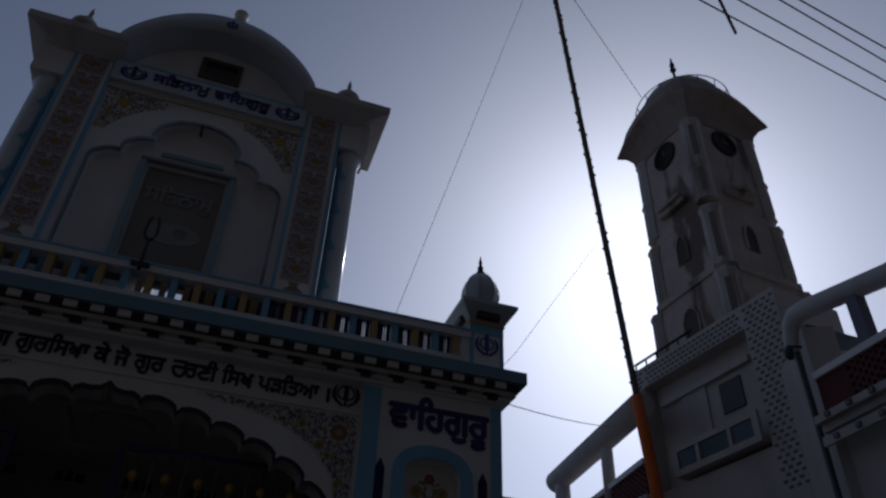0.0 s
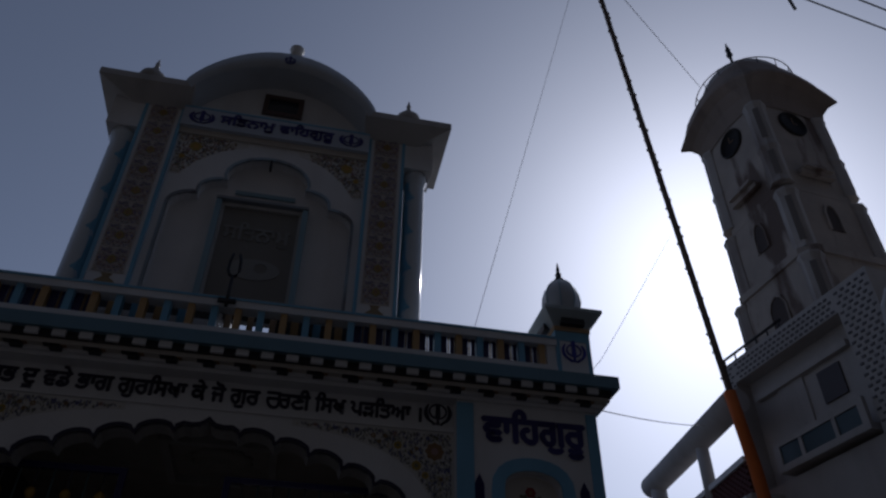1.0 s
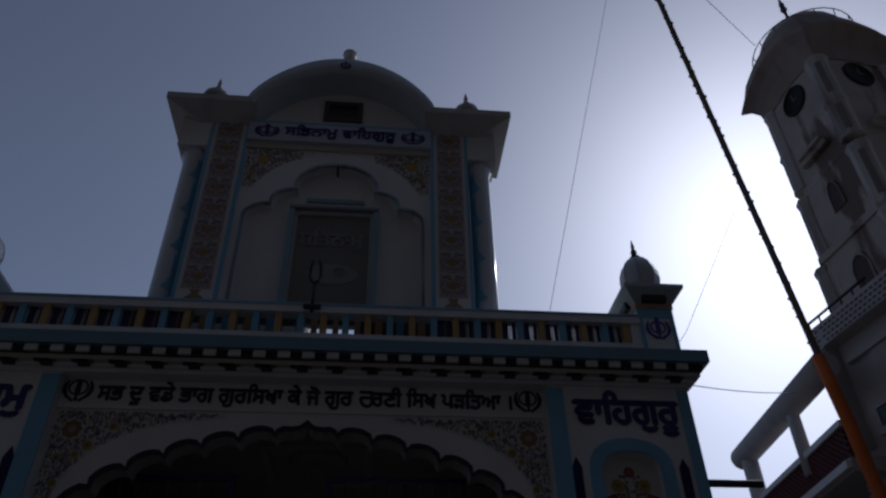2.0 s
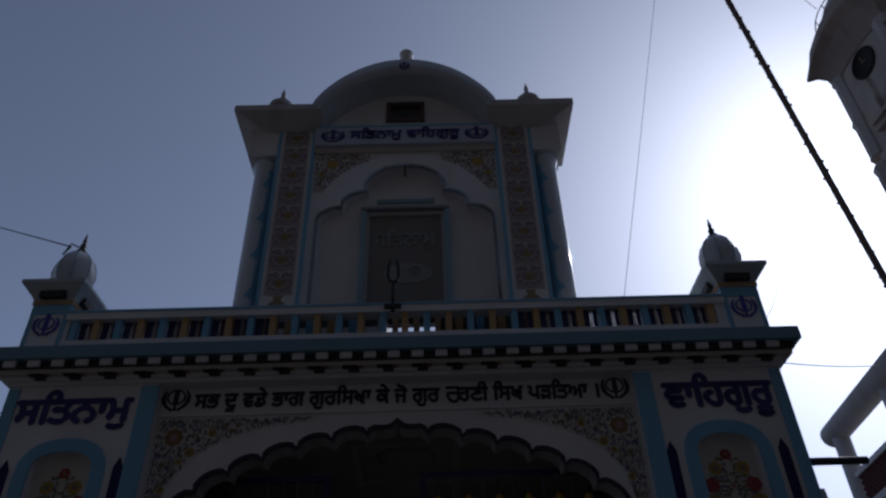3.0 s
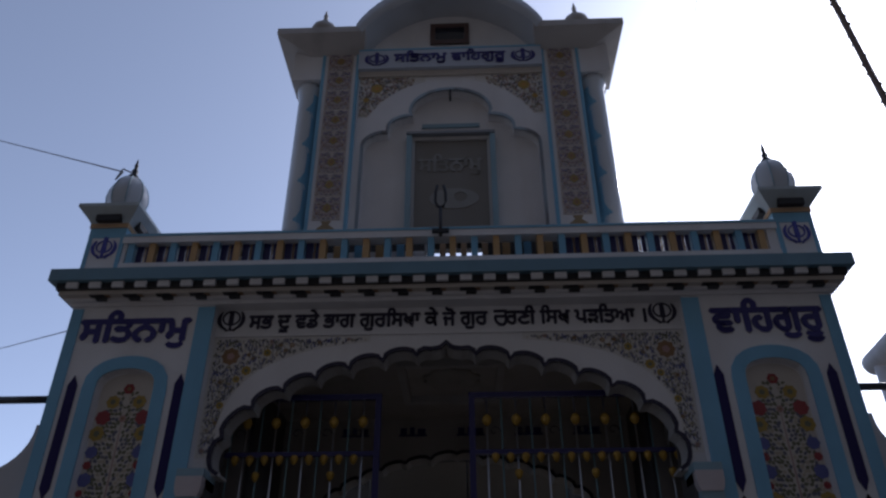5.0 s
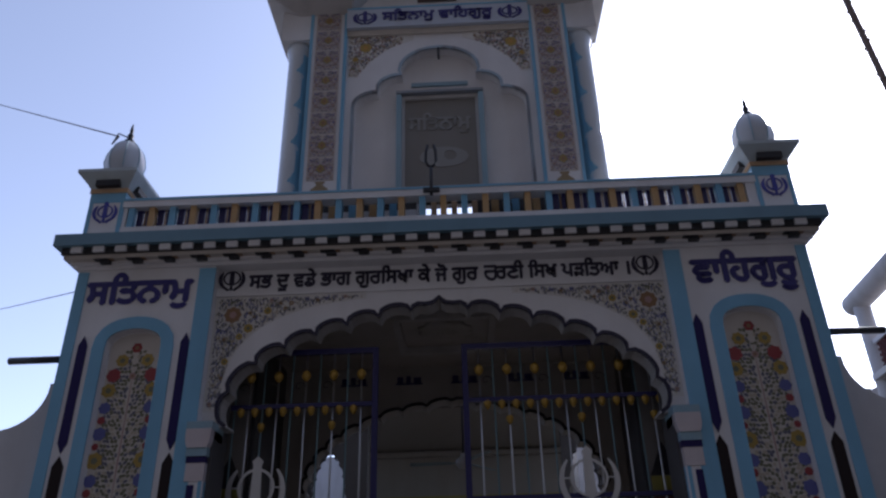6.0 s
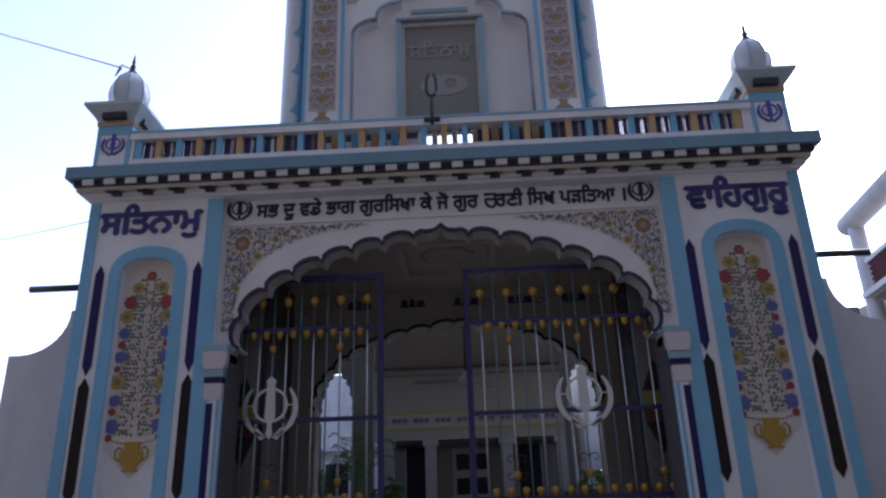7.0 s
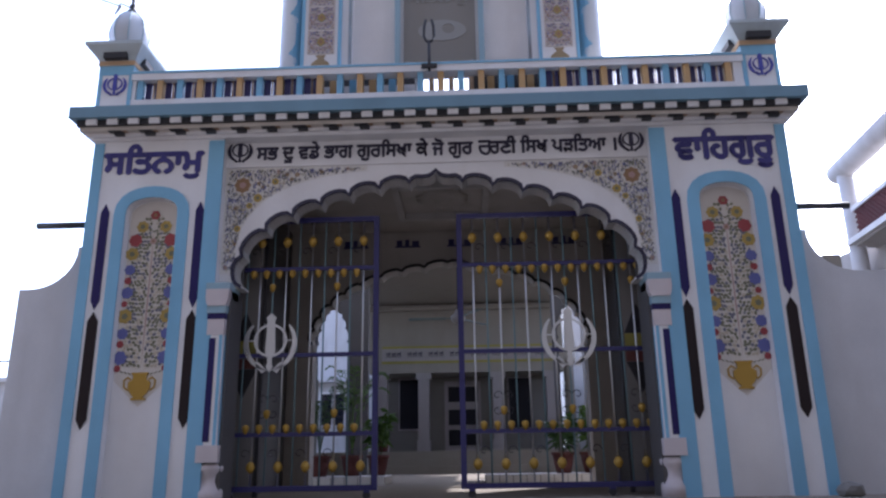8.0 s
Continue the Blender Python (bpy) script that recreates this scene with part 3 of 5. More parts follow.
# low second row behind the middle of the parapet, broken by a doorway under the tower
for xa, xb, dark in ((-1.3, -0.21, 4.14), (0.4, 1.35, 3.9)):
    back_row = part("back_curb", boxes((xa, xb, 0.17, 0.2, 3.785, dark)), WHITE, gate_house, "low white wall with short coloured balusters")
    # Black sheet paints in the shade seen between the balusters.
    part("shade_board", boxes((xa, xb, 0.205, 0.225, 3.785, 4.33)), BLACKPAINT, back_row, "black sheet standing in for shade behind the balusters")
    stub_me = [mesh_of("short_baluster", boxes((-0.036, 0.036, -0.03, 0.03, 0, h_)), m_, 0.006) for m_, h_ in ((SKYBLUE, 0.31), (BUFF, 0.29))]
    for i in range(14):
        x = -1.263 + 0.2055 * i
        if xa + 0.03 < x < xb - 0.03:
            piece("short_baluster", stub_me[i % 2], back_row, pose(x, 0.135, 3.9))
tall_me = mesh_of("tall_baluster", boxes((-0.028, 0.028, -0.03, 0.03, 0, 0.44)), TAN, 0.006)
sill = part("doorway_sill", boxes((-0.21, 0.4, 0.1, 0.2, 3.785, 3.9)), WHITE, gate_house, "low white sill under the tower")
for i in range(3):
    piece("tall_baluster", tall_me, sill, pose(-0.03 + 0.2055 * i, 0.15, 3.9))

# corner kiosks with ribbed domes
DOME = [(0.11, 4.56), (0.15, 4.6), (0.185, 4.68), (0.2, 4.76), (0.19, 4.85), (0.158, 4.94), (0.1, 5.01), (0.05, 5.05), (0.02, 5.06)]
for sx in (-1, 1):
    c = sx * 3.27
    ki = part("corner_post", boxes((c - 0.175, c + 0.175, -0.1, 0.25, 3.785, 4.2)), WHITE, gate_house, "white corner post with small ribbed dome", bevel=0.008)
    part("post_band", boxes((c - 0.18, c + 0.18, -0.105, 0.255, 4.2, 4.31)), SKYBLUE, ki)
    part("post_tan_band", boxes((c - 0.19, c + 0.19, -0.115, 0.265, 4.31, 4.36)), TAN, ki)
    bm = bmesh.new()
    lathe(bm, [(0.19 * 1.414, 4.36), (0.215 * 1.414, 4.40), (0.3 * 1.414, 4.5), (0.3 * 1.414, 4.535), (0.2 * 1.414, 4.575), (0.16, 4.6)], 0, 0, 0, 4)
    for f in bm.faces:
        f.smooth = False
    bmesh.ops.rotate(bm, cent=(0, 0, 0), matrix=Matrix.Rotation(radians(45), 3, "Z"), verts=bm.verts)
    bmesh.ops.translate(bm, vec=(c, 0.08, 0), verts=bm.verts)
    part("flared_cap", bm, CAPPAINT, ki, "flared grey-blue cap")
    # Proud black boxes stand in for recesses, their shade put in as colour.
    part("cap_niche", boxes((c - 0.12, c + 0.12, -0.175, -0.1, 4.365, 4.43)), BLACKPAINT, ki)
    xa, xb = sorted((c - sx * 0.255, c - sx * 0.17))
    part("cap_niche", boxes((xa, xb, -0.02, 0.18, 4.365, 4.43)), BLACKPAINT, ki)
    bm = bmesh.new()
    lathe(bm, DOME, c, 0.08, 0, 32, flute=0.06, lobes=8)
    dome = part("dome", bm, DOMEPAINT, ki, "ribbed white onion dome")
    bm = bmesh.new()
    tube(bm, [(r * 1.004, 0, z) for r, z in DOME], 0.006, 6)
    rib = mesh_of("rib", bm, DULLBLUE)
    for k in range(8):
        piece("rib", rib, dome, pose(c, 0.08, 0, 0, 0, 22.5 + 45 * k))
    bm = bmesh.new()
    lathe(bm, [(0.05, 5.04), (0.055, 5.07), (0.025, 5.1), (0.035, 5.14), (0.015, 5.18), (0.022, 5.2), (0.004, 5.3)], c, 0.08, 0, 12)
    part("finial", bm, IRON, ki, "dark metal finial")
    bm = bmesh.new()
    emblem(bm, c, 4.085, 0.128, -0.112, -0.1, heavy=0.75, wide=1.12)
    part("emblem", bm, EMBLEMBLUE, ki, "blue painted sword-and-ring emblem")
    for e in (-1, 1):
        part("edge_stripe", boxes((c + e * 0.158 - 0.02, c + e * 0.158 + 0.02, -0.104, -0.06, 3.79, 4.2)), SKYBLUE, ki)

# ---- tower over the gateway ----
tower = thing("gate_tower", "white ornamental tower with arched window and curved eaves", "tower", Matrix.Diagonal((0.975, 1.0, 1.0, 1.0)))
TX, TY = 0.055, 0.27
EZ, FY = 7.06, -0.03
for row in ((TX - 1.56, -0.21, TY + 0.1, TY + 0.55, 3.75, 7.0), (0.4, TX + 1.56, TY + 0.1, TY + 0.55, 3.75, 7.0), (-0.21, 0.4, TY + 0.1, TY + 0.16, 4.42, 7.0)):
    part("tower_wall", boxes(row), WHITE, tower, "white painted tower wall")
# Unseen rear masses, added deep enough to keep sun off the left kiosk.
for row in ((TX - 1.5, -0.3, TY + 0.55, TY + 3.0, 3.75, 7.0), (0.5, TX + 1.5, TY + 0.55, TY + 3.0, 3.75, 7.0), (-0.3, 0.5, TY + 0.55, TY + 3.0, 6.3, 7.0), (-0.3, 0.5, TY + 1.43, TY + 1.53, 5.09, 6.3)):
    part("tower_rear", boxes(row), WHITE, tower)
# The doorway's shade is put into this ceiling's dark colour.
part("doorway_ceiling", boxes((-0.21, 0.4, TY + 0.16, TY + 1.43, 5.09, 5.2)), PASSAGE, tower, "doorway ceiling darkened in colour for shade")
COLUMN = material("glossy_column_paint", (0.68, 0.71, 0.74), 0.075, vary=0.3, grain=5, bump=0.0)
tile_bm = boxes((-0.15, 0.15, -0.008, 0.01, 0.005, 0.289))
rnd = random.Random(3)
for i in range(230):
    x, z = rnd.uniform(0.004, 0.138), rnd.uniform(0.012, 0.285)
    if math.hypot(x, (z - 0.15) * 0.6) < 0.042:
        continue
    ln, wd, an, mi = rnd.uniform(0.012, 0.022), rnd.uniform(0.008, 0.013), rnd.uniform(0, 3.1), 1 + rnd.choice((1, 1, 6, 3, 2, 0, 8, 5, 5))
    for e in (-1, 1):
        leaf(tile_bm, e * x, -0.010 - 0.0004 * (i % 5), z, ln, wd, e * an, mi)
leaf(tile_bm, 0, -0.0128, 0.15, 0.125, 0.1, math.pi / 2, 1)
leaf(tile_bm, 0, -0.0136, 0.15, 0.1, 0.078, math.pi / 2, 5)
leaf(tile_bm, 0, -0.0144, 0.15, 0.07, 0.05, math.pi / 2, 3)
TILE = mesh_of("flower_tile", tile_bm, [CREAMTILE] + PAINTS)
for sx in (-1, 1):
    c = TX + sx * 1.31
    p = part("tower_pilaster", boxes((c - 0.215, c + 0.215, TY - 0.06, TY + 0.05, 3.75, 7.0)), WHITE, tower, "white pilaster with painted flower panel")
    bm = bmesh.new()
    for off in (-0.205, 0.205):
        box(bm, c + off - 0.018, c + off + 0.018, TY - 0.072, TY, 4.4, 6.98)
    part("edge_band", bm, SKYBLUE, p)
    for k in range(8):
        piece("flower_tile", TILE, p, pose(c, TY - 0.06, 4.55 + 0.297 * k))
    bm = bmesh.new()
    urn = [(0.0, 4.37), (0.11, 4.37), (0.11, 4.4), (0.09, 4.45), (0.05, 4.48), (0.03, 4.5), (0.055, 4.54), (0.0, 4.54)]
    prism(bm, [(c + x, z) for x, z in urn] + [(c - x, z) for x, z in reversed(urn[1:-1])], TY - 0.07, TY - 0.058)
    part("painted_urn", bm, BRONZE, p, "ochre painted urn")
    # round column at the corner
    cx = TX + sx * 1.69
    bm = bmesh.new()
    lathe(bm, [(0.15, 3.75), (0.15, 4.3), (0.125, 4.36), (0.125, 4.38), (0.125, 4.7), (0.125, 5.4), (0.125, 6.34), (0.125, 6.36), (0.15, 6.44), (0.15, 6.52)], cx, TY + 0.12, 0, 72)
    col = part("corner_column", bm, COLUMN, tower, "glossy white round corner column with blue points")
    bm = bmesh.new()
    for k in range(16):
        z0, z1 = 4.36 + 0.125 * k, 4.36 + 0.125 * (k + 1)
        reach = [36 * max(0.0, 1 - abs(((z - 4.5) % 0.5) - 0.12) / 0.12) for z in (z0, z1)]
        rows_ = []
        for z, w in zip((z0, z1), reach):
            rows_.append([bm.verts.new((cx + 0.129 * math.cos(a), TY + 0.12 + 0.129 * math.sin(a), z)) for a in [radians(-90) + sx * radians(-78 + (42 + w) * u / 4) for u in range(5)]])
        for u in range(4):
            bm.faces.new((rows_[0][u], rows_[0][u + 1], rows_[1][u + 1], rows_[1][u]))
    part("blue_strip", bm, SKYBLUE, col, weld=True)
    part("column_block", boxes((cx - 0.19, cx + 0.19, TY - 0.06, TY + 0.32, 6.52, EZ - 0.1)), WHITE, tower)
# recessed window bay with stepped arch
T2 = [(0.98, 3.76), (0.98, 5.54)]
for x0, z0, x1, z1 in ((0.98, 5.54, 0.71, 5.72), (0.70, 5.79, 0.43, 5.95), (0.45, 6.02, 0.0, 6.33)):
    T2 += [(x1 + (x0 - x1) * math.cos(radians(a)), z0 + (z1 - z0) * math.sin(radians(a))) for a in range(0, 91, 15)]
T2 = [(TX + x, z) for x, z in T2] + [(TX - x, z) for x, z in reversed(T2[:-1])]
bm = bmesh.new()
mid = len(T2) // 2
prism(bm, [(TX + 1.1, 3.76), (TX + 1.1, 6.6), (TX, 6.6)] + list(reversed(T2[:mid + 1])), TY - 0.03, TY + 0.1)
prism(bm, [(TX - 1.1, 3.76)] + list(reversed(T2[mid:])) + [(TX, 6.6), (TX - 1.1, 6.6)], TY - 0.03, TY + 0.1)
part("bay_front", bm, WHITE, tower, "white bay front with stepped arch")
bm = bmesh.new()
ribbon(bm, T2, -0.032, TY - 0.038, TY + 0.0)
part("stepped_arch", bm, material("pale_grey_blue_paint", (0.36, 0.45, 0.53), 0.5, vary=0.25, stain=0.8, stain_color=(0.14, 0.11, 0.1), blotch=(1.6, 0.48, 0.62)), tower, "pale stepped arch moulding", weld=True)
win = part("window", boxes((TX - 0.498, TX + 0.498, TY + 0.09, TY + 0.103, 4.4, 5.72)), DULLBLUE, tower, "tall window with blue frame and frosted panel")
for sx in (-1, 1):
    part("window_jamb", boxes((TX + sx * 0.468 - 0.03, TX + sx * 0.468 + 0.03, TY + 0.0, TY + 0.09, 4.4, 5.7)), DULLBLUE, win, bevel=0.006)
part("head_moulding", boxes((TX - 0.5, TX + 0.5, TY - 0.012, TY + 0.1, 5.71, 5.74)), material("dark_brown_moulding", (0.27, 0.29, 0.32), 0.6), win, bevel=0.006)
part("lintel", boxes((TX - 0.33, TX + 0.33, TY + 0.075, TY + 0.1, 5.865, 5.915)), DULLBLUE, win, "faded blue lintel strip", bevel=0.004)
part("lamp_hook", boxes((TX - 0.012, TX + 0.012, TY - 0.06, TY + 0.02, 6.2, 6.31)), IRON, tower, "dark iron hook at the arch crown", bevel=0.003)
part("inner_frame", boxes((TX - 0.438, TX - 0.405, TY + 0.04, TY + 0.088, 4.4, 5.7), (TX + 0.405, TX + 0.438, TY + 0.04, TY + 0.088, 4.4, 5.7), (TX - 0.405, TX + 0.405, TY + 0.04, TY + 0.088, 5.655, 5.7)), GREYCOAT, win)
part("pane", boxes((TX - 0.405, TX + 0.405, TY + 0.07, TY + 0.088, 4.4, 5.655)), GREYPANEL, win, "grey frosted panel")
lettering("pane_lettering", "ਸਿਤਨਾਮੁ", FAINT, TX - 0.36, TX + 0.34, 5.24, 0.16, TY + 0.069, win, 0.006)
bm = bmesh.new()
for i in range(24):
    a0, a1 = 2 * math.pi * i / 24, 2 * math.pi * (i + 1) / 24
    q = [(TX + 0.03 + 0.27 * math.cos(a1), 4.88 + 0.13 * math.sin(a1)), (TX + 0.03 + 0.27 * math.cos(a0), 4.88 + 0.13 * math.sin(a0)), (TX + 0.1 + 0.07 * math.cos(a0), 4.9 + 0.06 * math.sin(a0)), (TX + 0.1 + 0.07 * math.cos(a1), 4.9 + 0.06 * math.sin(a1))]
    prism(bm, list(reversed(q)), TY + 0.064, TY + 0.07)
part("pane_motif", bm, FAINT, win, "faint pale etched oval")
for sx in (-1, 1):
    bm = bmesh.new()
    prism(bm, [(TX + sx * 0.37, 4.3), (TX + sx * 0.08, 4.42), (TX + sx * 0.37, 4.52)][::sx], TY + 0.064, TY + 0.07)
    part("pane_leaf", bm, FAINT, win)
for sx in (-1, 1):
    arc = [(math.sqrt(1.12) * math.cos(radians(q)), 5.5 + 0.95 * math.sqrt(1.12) * math.sin(radians(q))) for q in range(26, 75, 6)]
    arc = [(x, z) for x, z in arc if x < 1.07 and z < 6.535]
    field = [(1.07, arc[0][1])] + [(1.07, 6.54), (arc[-1][0], 6.54)] + list(reversed(arc))
    bm = bmesh.new()
    prism(bm, [(TX + sx * x, z) for x, z in (field if sx > 0 else reversed(field))], TY - 0.0325, TY - 0.029)
    field_part = part("spray_ground", bm, SPANDREL, tower, "warm grey painted corner field")
    rnd = random.Random(8)
    bm = bmesh.new()
    for i in range(900):
        x, z = rnd.uniform(0.42, 1.06), rnd.uniform(5.95, 6.53)
        if x ** 2 + ((z - 5.5) / 0.95) ** 2 < 1.14:
            continue
        leaf(bm, TX + sx * x, TY - 0.0335 - 0.0004 * (i % 4), z, rnd.uniform(0.03, 0.048), rnd.uniform(0.014, 0.022), rnd.uniform(0, 3.1), rnd.choice((1, 1, 0, 2, 8, 8, 6)))
    petals(bm, TX + sx * 0.86, TY - 0.038, 6.37, 0.075, 4, 7, 7)
    petals(bm, TX + sx * 0.98, TY - 0.038, 6.2, 0.04, 4, 7, 7)
    part("bay_flower_spray", bm, PAINTS, field_part, "painted corner spray with ochre blossom", kind="stuff")
# name band
part("name_band", boxes((TX - 1.09, TX + 1.09, TY - 0.11, TY + 0.03, 6.62, 6.9)), material("pale_blue_white_paint", (0.5, 0.54, 0.62), 0.5, stain=0.3), tower, "pale blue-white projecting band")
part("band_line", boxes((TX - 1.09, TX + 1.09, TY - 0.115, TY + 0.03, 6.9, 6.925)), SKYBLUE, tower)
# Cove in the darker cream, colour standing in for the band's brown shadow.
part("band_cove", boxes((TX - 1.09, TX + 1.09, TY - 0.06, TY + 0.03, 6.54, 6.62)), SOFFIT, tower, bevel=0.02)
lettering("tower_inscription", "ਸਿਤਨਾਮੁ ਵਾਿਹਗੁਰੂ", INDIGO, TX - 0.66, TX + 0.66, 6.71, 0.115, TY - 0.112, tower, 0.007, label="indigo painted Gurmukhi words")
for sx in (-1, 1):
    bm = bmesh.new()
    emblem(bm, 0, 0, 0.11, -0.006, 0.004)
    for v in bm.verts:
        v.co.x *= 1.55
    part("emblem", bm, INDIGO, tower, at=pose(TX + sx * 0.87, TY - 0.112, 6.76))
# eaves: flat wings and the curved middle
# gable field above the band, with a small window
bm = bmesh.new()
gable = [(TX - 1.1, 6.92), (TX + 1.1, 6.92)] + [(TX + 1.08 * math.cos(math.pi * i / 16), EZ - 0.12 + 0.72 * math.sin(math.pi * i / 16)) for i in range(17)]
prism(bm, gable, TY, TY + 0.5)
part("gable", bm, WHITE, tower)
vent = part("vent_window", boxes((TX - 0.24, TX + 0.24, TY - 0.03, TY + 0.01, 7.08, 7.14), (TX - 0.24, TX + 0.24, TY - 0.03, TY + 0.01, 7.36, 7.42), (TX - 0.24, TX - 0.18, TY - 0.03, TY + 0.01, 7.14, 7.36), (TX + 0.18, TX + 0.24, TY - 0.03, TY + 0.01, 7.14, 7.36)), material("dark_brown_frame", (0.1, 0.06, 0.05), 0.5), tower, "small brown framed window")
part("vent_pane", boxes((TX - 0.2, TX + 0.2, TY - 0.01, TY + 0.01, 7.14, 7.36)), GLASSDARK, vent)
for sx in (-1, 1):
    bm = bmesh.new()
    xo, xi = TX + sx * 2.06, TX + sx * 1.0
    v = lambda x, y, z: bm.verts.new((x, y, z))
    lo_in = [v(TX + sx * 1.05, TY - 0.02, EZ - 0.2), v(TX + sx * 1.6, TY - 0.02, EZ - 0.2), v(TX + sx * 1.6, TY + 0.6, EZ - 0.2), v(TX + sx * 1.05, TY + 0.6, EZ - 0.2)]
    lo_out = [v(xi, FY, EZ - 0.03), v(xo, FY, EZ - 0.03), v(xo, 1.06, EZ - 0.03), v(xi, 1.06, EZ - 0.03)]
    hi_out = [v(xi, FY, EZ + 0.06), v(xo, FY, EZ + 0.06), v(xo, 1.06, EZ + 0.06), v(xi, 1.06, EZ + 0.06)]
    for ra, rb in ((lo_in, lo_out), (lo_out, hi_out)):
        for i in range(4):
            bm.faces.new((ra[i], ra[(i + 1) % 4], rb[(i + 1) % 4], rb[i]))
    bm.faces.new(lo_in)
    bm.faces.new(hi_out)
    part("eave", bm, EAVE, tower, "wide flared cream eave")
    bm = bmesh.new()
    lathe(bm, [(0.15, EZ + 0.06), (0.17, EZ + 0.1), (0.15, EZ + 0.17), (0.09, EZ + 0.24), (0.035, EZ + 0.28), (0.045, EZ + 0.31), (0.02, EZ + 0.36), (0.03, EZ + 0.39), (0.004, EZ + 0.5)], TX + sx * 1.54, 0.14, 0.03, 20)
    part("roof_knob", bm, EAVE, tower, "small domed roof ornament")
bm = bmesh.new()
N = 28
rings = []
for half, zz, rise, ry in ((1.0, -0.12, 0.63, TY + 0.01), (1.04, -0.05, 0.61, FY + 0.01), (1.04, -0.05, 0.61, FY - 0.012), (1.115, 0.06, 0.77, FY - 0.012), (1.115, 0.09, 0.78, FY + 0.06)):
    ring = []
    for i in range(N + 1):
        a = math.pi * i / N
        ring.append(bm.verts.new((TX + half * math.cos(a), ry, EZ + zz + rise * math.sin(a) ** 1.6)))
    rings.append(ring)
for k in range(1, 7):
    ph = math.pi / 2 * k / 6
    ring = []
    for i in range(N + 1):
        a = math.pi * i / N
        ring.append(bm.verts.new((TX + 1.115 * math.cos(a), FY + 0.06 + 0.8 * math.sin(ph), EZ + 0.09 + (0.78 + 0.5 * math.sin(ph)) * math.sin(a) ** 1.6)))
    rings.append(ring)
for ra, rb in zip(rings, rings[1:]):
    for i in range(N):
        bm.faces.new((ra[i], ra[i + 1], rb[i + 1], rb[i])).smooth = True
bm.faces.new(rings[-1])
roof = part("curved_roof", bm, DOMEPAINT, tower, "curved grey-white roof over the middle bay")
bm = bmesh.new()
emblem(bm, TX, EZ + 0.7, 0.08, FY - 0.02, FY - 0.008)
part("emblem", bm, INDIGO, roof)
bm = bmesh.new()
lathe(bm, [(0.1, 8.15), (0.1, 8.4), (0.075, 8.42), (0.07, 8.5), (0.09, 8.52), (0.09, 8.55), (0.065, 8.58), (0.1, 8.64), (0.1, 8.66), (0.03, 8.665)], TX, 0.5, 0, 12)
part("roof_finial", bm, WARMWHITE, tower, "stub of a roof finial")

# ---- ornament on the parapet ----
tr = thing("trident", "dark iron two-pronged spear fixed to the parapet rail", "ornament", pose(-0.04, -0.13, 4.12))
bm = bmesh.new()
tube(bm, [(0, 0, 0), (0, 0, 0.34)], 0.016, 8)
part("rod", bm, IRON, tr)
part("cross_bar", boxes((-0.08, 0.08, -0.02, 0.01, 0.035, 0.075)), IRON, tr)
for sx in (-1, 1):
    bm = bmesh.new()
    tube(bm, [(0, 0, 0.325), (sx * 0.03, 0, 0.345), (sx * 0.052, 0, 0.4), (sx * 0.048, 0, 0.51), (sx * 0.03, 0, 0.59)], 0.014, 8)
    part("prong", bm, IRON, tr)

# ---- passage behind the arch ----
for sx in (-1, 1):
    # Wall colour is dark paint plus painted-in shade.
    part("passage_wall", boxes((min(sx * 2.2, sx * 2.6), max(sx * 2.2, sx * 2.6), 0.42, 3.4, 0, 3.5)), PASSAGE, gate_house, "passage wall, its dark paint deepened for shade")
inner = lobed(1.88, 1.05, 1.92, 9, 0.05, 0.05, 0.02)
arch_wall("rear_arch_wall", inner, 3.3, 3.6, 2.6, 3.5, UPPERPASS, label="grey painted rear wall with scalloped arch")
bm = bmesh.new()
ribbon(bm, inner, -0.04, 3.29, 3.32)
part("rear_arch_outline", bm, BLACKPAINT, gate_house, weld=True)
# Added out of view to keep sun off the passage walls.
part("sun_block_slab", boxes((-3.4, 3.4, 3.6, 6.2, 3.72, 3.86)), PASSAGE, gate_house, "unseen slab added behind the rear arch to block sun")
# Hidden parapet, added to cut sky light reaching the courtyard.
part("sky_block_parapet", boxes((-3.45, 3.45, 3.25, 3.4, 3.75, 5.2)), PLASTER, gate_house, "unseen plain parapet added to block sky light")
bm = boxes((-0.58, 0.58, 1.32, 1.4, 3.41, 3.5), (-0.58, 0.58, 2.46, 2.54, 3.41, 3.5), (-0.58, -0.5, 1.4, 2.46, 3.41, 3.5), (0.5, 0.58, 1.4, 2.46, 3.41, 3.5))
moulding = part("ceiling_moulding", bm, GREYCOAT, gate_house, "raised plaster frame on the passage ceiling")
bm = bmesh.new()
lathe(bm, [(0.0, 3.44), (0.1, 3.45), (0.13, 3.475), (0.24, 3.46), (0.33, 3.475), (0.35, 3.5)], 0, 1.93, 0, 30, flute=0.16, lobes=10)
part("ceiling_rosette", bm, UPPERPASS, moulding, "round plaster ceiling rosette")

for xa in (-1.46, -0.72, 0.02, 0.76, 1.5):
    part("word_bar", boxes((xa, xa + 0.36, 3.285, 3.3, 3.265, 3.285), (xa + 0.02, xa + 0.1, 3.285, 3.3, 3.285, 3.37), (xa + 0.14, xa + 0.2, 3.285, 3.3, 3.285, 3.38), (xa + 0.24, xa + 0.34, 3.285, 3.3, 3.285, 3.36)), NAVY, gate_house, "dark unreadable painted word")
OLIVE = material("olive_yellow_paint", (0.3, 0.27, 0.06), 0.55, vary=0.2, stain=0.3)
SIDEGREY = material("dull_grey_panel_paint", (0.2, 0.19, 0.185), 0.6, vary=0.2, stain=0.4)
